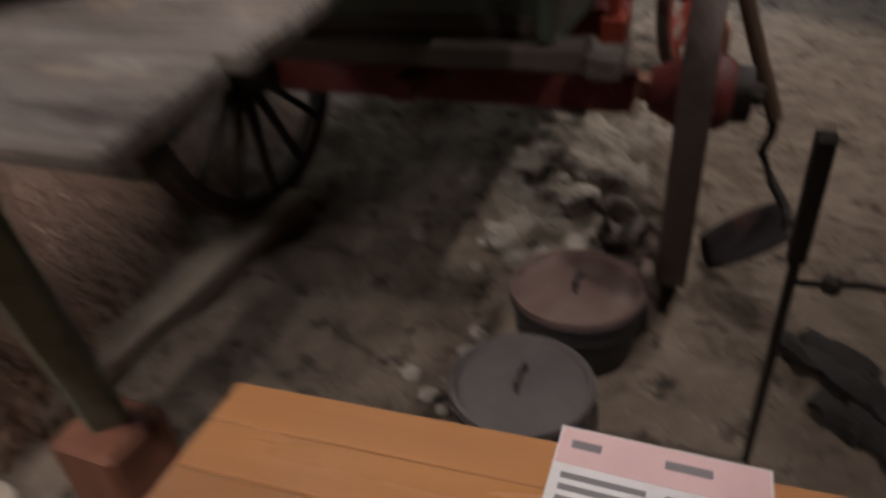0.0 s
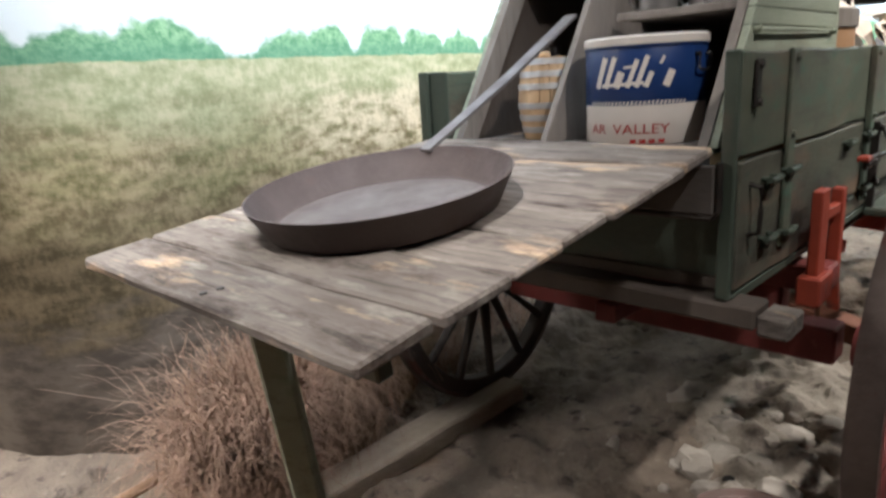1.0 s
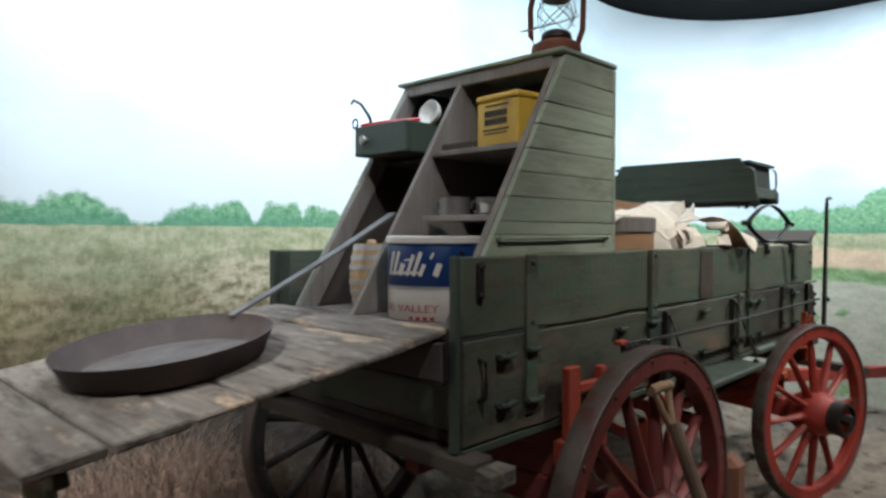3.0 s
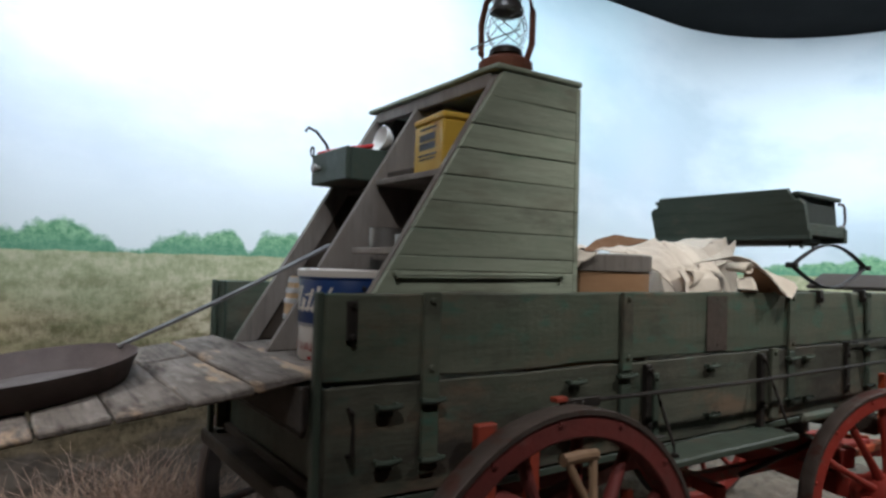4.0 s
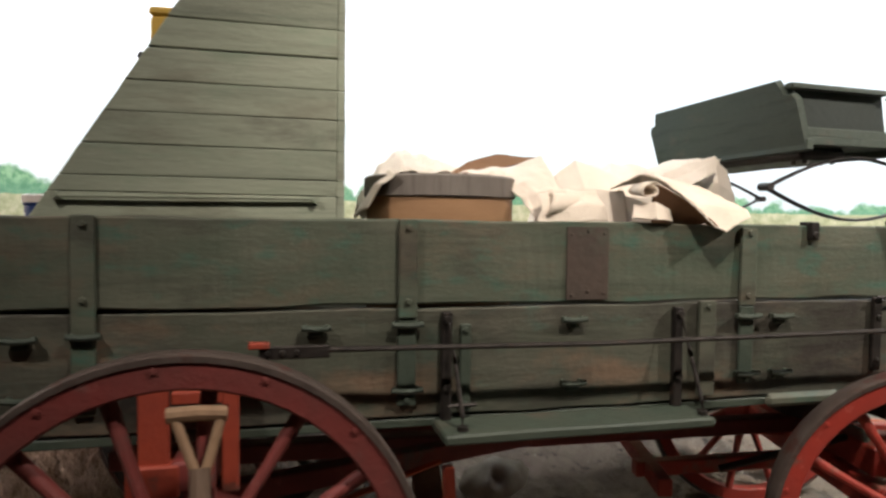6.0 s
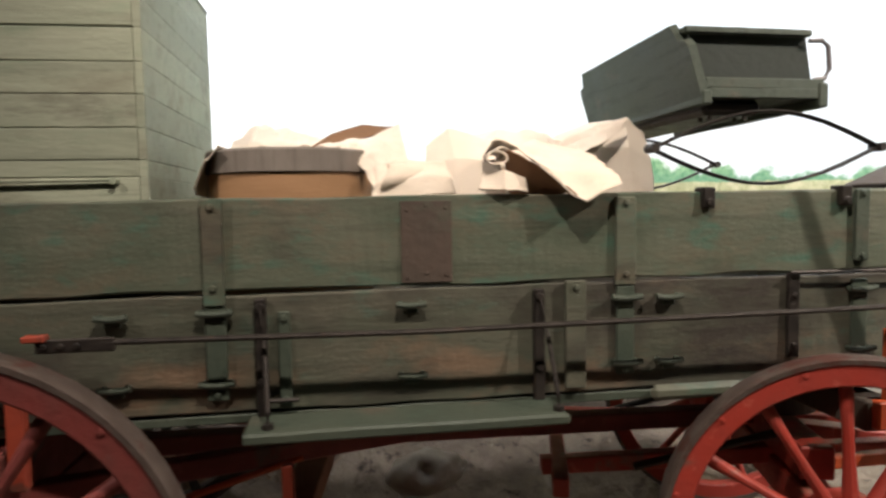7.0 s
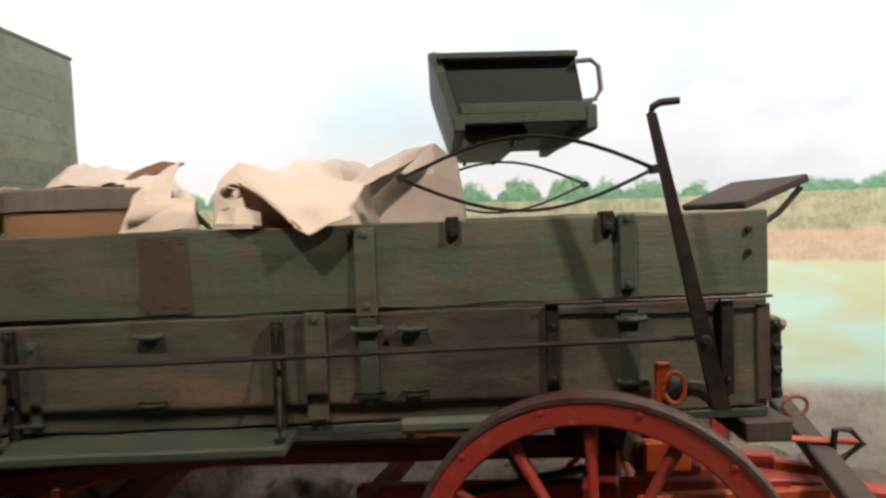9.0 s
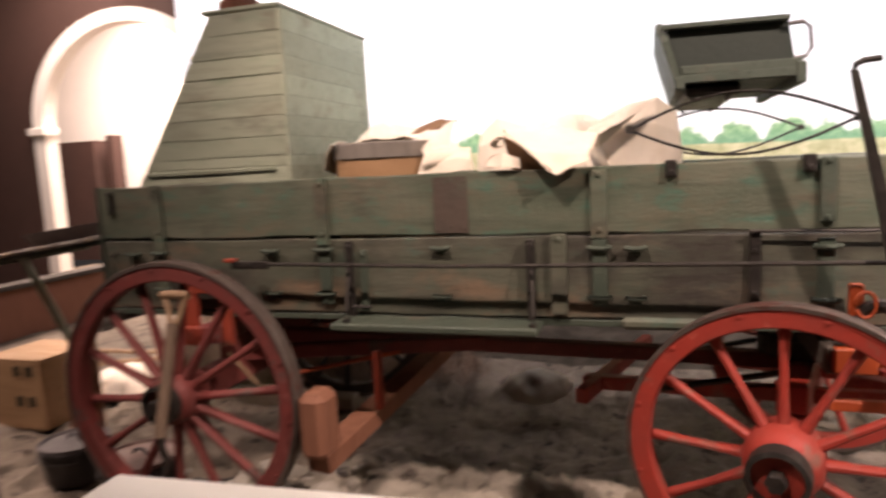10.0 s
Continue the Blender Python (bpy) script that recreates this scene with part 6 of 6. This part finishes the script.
for j in range(8):
    t = j / 7
    w = 0.10 * math.sin(math.pi * (0.18 + 0.62 * t)) ** 0.5
    rows.append([bm.verts.new(p0.lerp(p1, t) + across * w * k / 2 + Vector((0, 0, 0.034 * (k / 2) ** 2))) for k in (-2, -1, 0, 1, 2)])
for a, c in zip(rows, rows[1:]):
    for k in range(4):
        bm.faces.new((a[k], a[k + 1], c[k + 1], c[k]))
bl = part("blade", bm, pot_iron, spade, "dished dark iron blade", True)
bl.modifiers.new("thick", "SOLIDIFY").thickness = 0.004


def rock_mesh(seed, r, flat=0.6):
    bm = bmesh.new()
    bmesh.ops.create_icosphere(bm, subdivisions=2, radius=r)
    for v in bm.verts:
        n = v.co.normalized()
        v.co *= 1 + 0.35 * noise.noise(n * 1.7 + Vector((seed, 0, 0))) + 0.15 * noise.noise(n * 4 + Vector((0, seed, 0)))
        v.co.z *= flat
    me = bpy.data.meshes.new("stone")
    bm.to_mesh(me)
    bm.free()
    return me


def scatter_stones():
    rnd = random.Random(5)
    meshes = [rock_mesh(s * 3.1, 0.05) for s in range(6)]
    for me in meshes:
        me.materials.append(stone)
    for i in range(34):
        x, y = rnd.uniform(0.45, 1.15), rnd.uniform(0.02, 0.42)
        if i > 24:
            x, y = rnd.uniform(-0.45, 0.4), rnd.uniform(-0.1, 0.35)
        s = rnd.uniform(0.45, 1.5) if i < 25 else rnd.uniform(0.25, 0.6)
        ob = new("stone", meshes[i % 6])
        ob.location, ob.scale = (x, y, ground_height(x, y) + 0.008), (s, s * rnd.uniform(0.7, 1.2), s * 0.9)
        ob.rotation_euler = (0, 0, rnd.uniform(0, 6))
        tagged(ob, "pale ash-covered stone by the fire", "stone", "stones by the fire")
    for i in range(9):
        x, y = rnd.uniform(-0.1, 0.3), rnd.uniform(-0.78, -0.62)
        if i > 5:
            x, y = rnd.uniform(0.3, 0.5), rnd.uniform(0.02, 0.2)
        z = ground_height(x, y) + 0.02
        a = rnd.uniform(0.2, 1.2)
        ln = rnd.uniform(0.06, 0.15)
        d = Vector((math.cos(a), math.sin(a), 0)) * ln
        bm = tube_bm([Vector((x, y, z)) - d + d * 2 * k / 8 for k in range(9)], 0.035 if i < 6 else 0.018, 9, 0.7)
        for v in bm.verts:
            v.co += Vector((noise.noise(v.co * 30), noise.noise(v.co * 30 + Vector((5, 0, 0))), noise.noise(v.co * 30 + Vector((0, 5, 0))))) * 0.018
        tagged(mesh_object("charred_stick", bm, char, True), "charred black stick from the fire", "firewood", "charred sticks")


scatter_stones()


def build_lit_ground():
    """A low ragged lumpy sheet whose pale colour stands for lamplit ground."""
    bm = bmesh.new()
    nx, ny = 120, 56
    grid = {}
    for i in range(nx + 1):
        for j in range(ny + 1):
            x, y = 0.50 + 1.75 * i / nx, -0.22 + 0.84 * j / ny
            edge = min(i / nx, 1 - i / nx, j / ny, 1 - j / ny) * 3.0 + 0.9 * noise.noise((x * 3.4, y * 3.4, 11.0)) + 0.4 * noise.noise((x * 9, y * 9, 5.0))
            if edge < 0.28:
                continue
            lump = 0.045 * max(0.0, noise.noise((x * 7.5, y * 7.5, 8.0)) + 0.15) + 0.026 * (0.4 - abs(noise.noise((x * 13, y * 13, 3.0)))) + 0.006 * noise.noise((x * 33, y * 33, 1.0))
            rise = min(1.0, (edge - 0.28) * 2.2)
            grid[i, j] = bm.verts.new((x, y, ground_height(x, y) - 0.006 + rise * (0.016 + lump)))
    for (i, j) in list(grid):
        q = [grid.get(k) for k in ((i, j), (i + 1, j), (i + 1, j + 1), (i, j + 1))]
        if all(q):
            bm.faces.new(q)
    bmesh.ops.delete(bm, geom=[v for v in bm.verts if not v.link_faces], context="VERTS")
    tagged(mesh_object("ash_bed", bm, ash, True), "pale lumpy clods painted as lamplit ground under the wagon", "ash", kind="stuff")


build_lit_ground()

# weathered beam lying behind the table
tagged(mesh_object("ground_beam", plank_bm(-0.62, 0.62, 1.09, 1.24, 0.06, 0.14, 0, 24, 0.010, 0.010, 91), sandy_timber), "half-buried sandy timber beam on the ground", "beam")
tagged(mesh_object("prop_block", box_bm(-0.87, -0.74, 0.48, 0.62, 0.03, 0.482, bevel=0.012), block_wood), "reddish wooden block under the table prop", "block")


def grass_clump(cx, cy, n, spread, height, seed, lean=1.25):
    rnd = random.Random(seed)
    bm = bmesh.new()
    for i in range(n):
        a, rr = rnd.uniform(0, 6.28), spread * math.sqrt(rnd.random())
        x, y = cx + rr * math.cos(a), min(cy + rr * math.sin(a) * 0.6, 1.64)
        z = ground_height(x, y) - 0.01
        h = height * rnd.uniform(0.45, 1.1)
        la, ll = a + rnd.uniform(-2.2, 2.2), rnd.uniform(0.2, lean) * h * 0.6
        dx, dy = math.cos(la) * ll, math.sin(la) * ll
        if y + dy > 1.66:
            dy = max(0.0, 1.66 - y)
        w = rnd.uniform(0.0014, 0.0034)
        px, py = -math.sin(la) * w, math.cos(la) * w
        sag, kink, twist = rnd.uniform(0.3, 1.15), rnd.uniform(-0.07, 0.07), rnd.uniform(3.0, 8.0)
        prev = None
        for k in range(7):
            t = k / 6
            c = Vector((x + dx * t ** 1.5 + kink * math.sin(twist * t), min(y + dy * t ** 1.5 + kink * math.cos(twist * t) * t, 1.675), z + h * (1.25 * t - sag * t ** 3)))
            ww = 1 - 0.8 * t
            cur = (bm.verts.new(c + Vector((px * ww, py * ww, 0))), bm.verts.new(c - Vector((px * ww, py * ww, 0))))
            if prev:
                bm.faces.new((prev[0], prev[1], cur[1], cur[0]))
            prev = cur
    me = bpy.data.meshes.new("dry_grass")
    bm.to_mesh(me)
    bm.free()
    me.materials.append(straw)
    return tagged(new("dry_grass", me), "tangled tuft of dry reddish straw grass", "grass", kind="stuff")


for k, (gx, gy, n, sp, h) in enumerate(((-0.56, 1.38, 2600, 0.18, 0.54), (-0.34, 1.46, 2300, 0.2, 0.62), (-0.08, 1.5, 2000, 0.2, 0.62), (0.18, 1.52, 1200, 0.18, 0.45), (-0.62, 1.24, 900, 0.2, 0.34),
                                        (0.55, 1.55, 500, 0.2, 0.3), (1.1, 1.55, 300, 0.2, 0.22), (-0.2, 1.36, 700, 0.2, 0.26))):
    grass_clump(gx, gy, n, sp, h, 100 + k)

# cattle skull under the wagon
bm = bmesh.new()
bmesh.ops.create_icosphere(bm, subdivisions=4, radius=0.09)
for v in bm.verts:
    v.co.x *= 1.8
    t = v.co.x / 0.16
    v.co.y *= 1 - 0.35 * max(0, -t)
    v.co.z *= 0.95 - 0.2 * max(0, -t)
    for e in (-1, 1):
        d = (v.co - Vector((0.035, e * 0.068, 0.035))).length
        v.co -= Vector((0, e * 0.06, 0.02)) * math.exp(-(d / 0.03) ** 2)
        d = (v.co - Vector((-0.13, e * 0.02, 0.02))).length
        v.co -= Vector((-0.02, 0, 0.03)) * math.exp(-(d / 0.018) ** 2)
    v.co *= 1 + 0.12 * noise.noise(v.co * 22)
bmesh.ops.transform(bm, matrix=Matrix.Translation((1.72, 1.1, 0.27)) @ Matrix.Rotation(radians(200), 4, "Z") @ Matrix.Scale(1.15, 4), verts=bm.verts)
tagged(mesh_object("cattle_skull", bm, bone, True), "weathered animal skull lying on the ground", "skull")

# crate, sack and poles seen past the rear wheel
crate = thing("crate", (-1.25, 0.7, 0.07), "tan wooden crate with dark stencilled marks", "crate")
part("side", plank_bm(-1.48, -1.04, 0.48, 0.50, 0.06, 0.46, 0, 6, 0.002, 0.003, 95), crate_wood, crate)
part("side", plank_bm(-1.48, -1.04, 0.88, 0.90, 0.06, 0.46, 0, 6, 0.002, 0.003, 96), crate_wood, crate)
part("end", plank_bm(-1.06, -1.041, 0.501, 0.879, 0.06, 0.46, 1, 6, 0.002, 0.003, 97), crate_wood, crate)
part("end", plank_bm(-1.48, -1.461, 0.501, 0.879, 0.06, 0.46, 1, 6, 0.002, 0.003, 98), crate_wood, crate)
part("lid", plank_bm(-1.48, -1.04, 0.48, 0.90, 0.461, 0.48, 0, 6, 0.002, 0.003, 99), crate_wood, crate)
for z in (0.2, 0.38):
    for x in (-1.24, -1.15):
        part("stencil_mark", box_bm(x, x + 0.05, 0.474, 0.4765, z, z + 0.06, bevel=0), black_print, crate)
cloth_lump("cloth_sack", "limp pale cloth sack on the ground", -1.08, 1.16, 0.08, 0.34, 0.25, 0.14, 31.0)
for k, (p, q) in enumerate((((-1.6, 1.25, 0.30), (-0.55, 1.52, 0.24)), ((-1.6, 1.1, 0.22), (-0.9, 1.3, 0.26)))):
    tagged(mesh_object("wooden_pole", tube_bm([Vector(p).lerp(Vector(q), i / 6) for i in range(7)], 0.018, 8), handle_wood, True), "pale wooden pole lying over the sack", "pole", "poles by the sack")
barrier = thing("barrier", (-3.4, 2.4, 0.06), "low reddish-brown wooden barrier with a dark rail", "barrier")
part("panel", plank_bm(-3.44, -3.36, 0.4, 4.4, 0.03, 0.52, 1, 10, 0.002, 0.004, 71), block_wood, barrier)
part("rail", plank_bm(-3.5, -3.3, 0.4, 4.4, 0.522, 0.57, 1, 10, 0.002, 0.006, 72), dark_wood, barrier)

# ---- visitors' rail ----
rail = thing("caption_ledge", (-1.2, -0.45, 0.06), "varnished oak ledge on a dark stand", "ledge")
xs = [-1.015, -1.05, -1.088, -1.125, -1.165, -1.2, -1.24, -1.28, -1.32]
for a, c in zip(xs, xs[1:]):
    part("strip", box_bm(c + 0.0003, a - 0.0003, -0.78, -0.035, 0.925, 0.95, bevel=0.0008), oak, rail)
part("stand", box_bm(-1.27, -1.08, -0.72, -0.1, 0.06, 0.924, bevel=0.004), black_paint, rail)
card = thing("caption_card", (-1.06, -0.33, 0.951), "small white caption card with pink heading", "card")
cm = Matrix.Translation((-1.028, -0.29, 0.9512)) @ Matrix.Rotation(radians(-3), 4, "Z")
part("sheet", box_bm(-0.15, 0.0, -0.115, 0.0, 0, 0.002, cm, 0), paper, card)
part("heading", box_bm(-0.028, -0.001, -0.114, -0.001, 0.0021, 0.0025, cm, 0), pink_paper, card)
bm = bmesh.new()
for k in range(14):
    for y0, y1 in ((-0.052, -0.006), (-0.108, -0.062)):
        add_box(bm, -0.038 - k * 0.008, -0.034 - k * 0.008, y0 + 0.004 * ((k * 7) % 3), y1, 0.0021, 0.0024, cm)
add_box(bm, -0.016, -0.01, -0.025, -0.008, 0.0026, 0.0028, cm)
add_box(bm, -0.016, -0.01, -0.085, -0.06, 0.0026, 0.0028, cm)
part("text_line", bm, grey_ink, card)

rail.rotation_euler.z = 0.07
card.location = (-1.048, -0.285, 0.951)
card.rotation_euler.z = 0.07

rail2 = thing("white_rail", (1.9, -1.5, 0.06), "white painted museum rail on posts", "rail")
part("top_board", plank_bm(1.355, 3.6, -1.56, -1.40, 0.915, 0.945, 0, 6, 0.0, 0.004, 3, Matrix.Translation((1.355, -1.4, 0)) @ Matrix.Rotation(radians(3), 4, "Z") @ Matrix.Translation((-1.355, 1.4, 0))), white_paint, rail2)
for x in (1.5, 2.5, 3.435):
    part("post", box_bm(x, x + 0.08, -1.5, -1.42, 0.03, 0.914, bevel=0.004), white_paint, rail2)
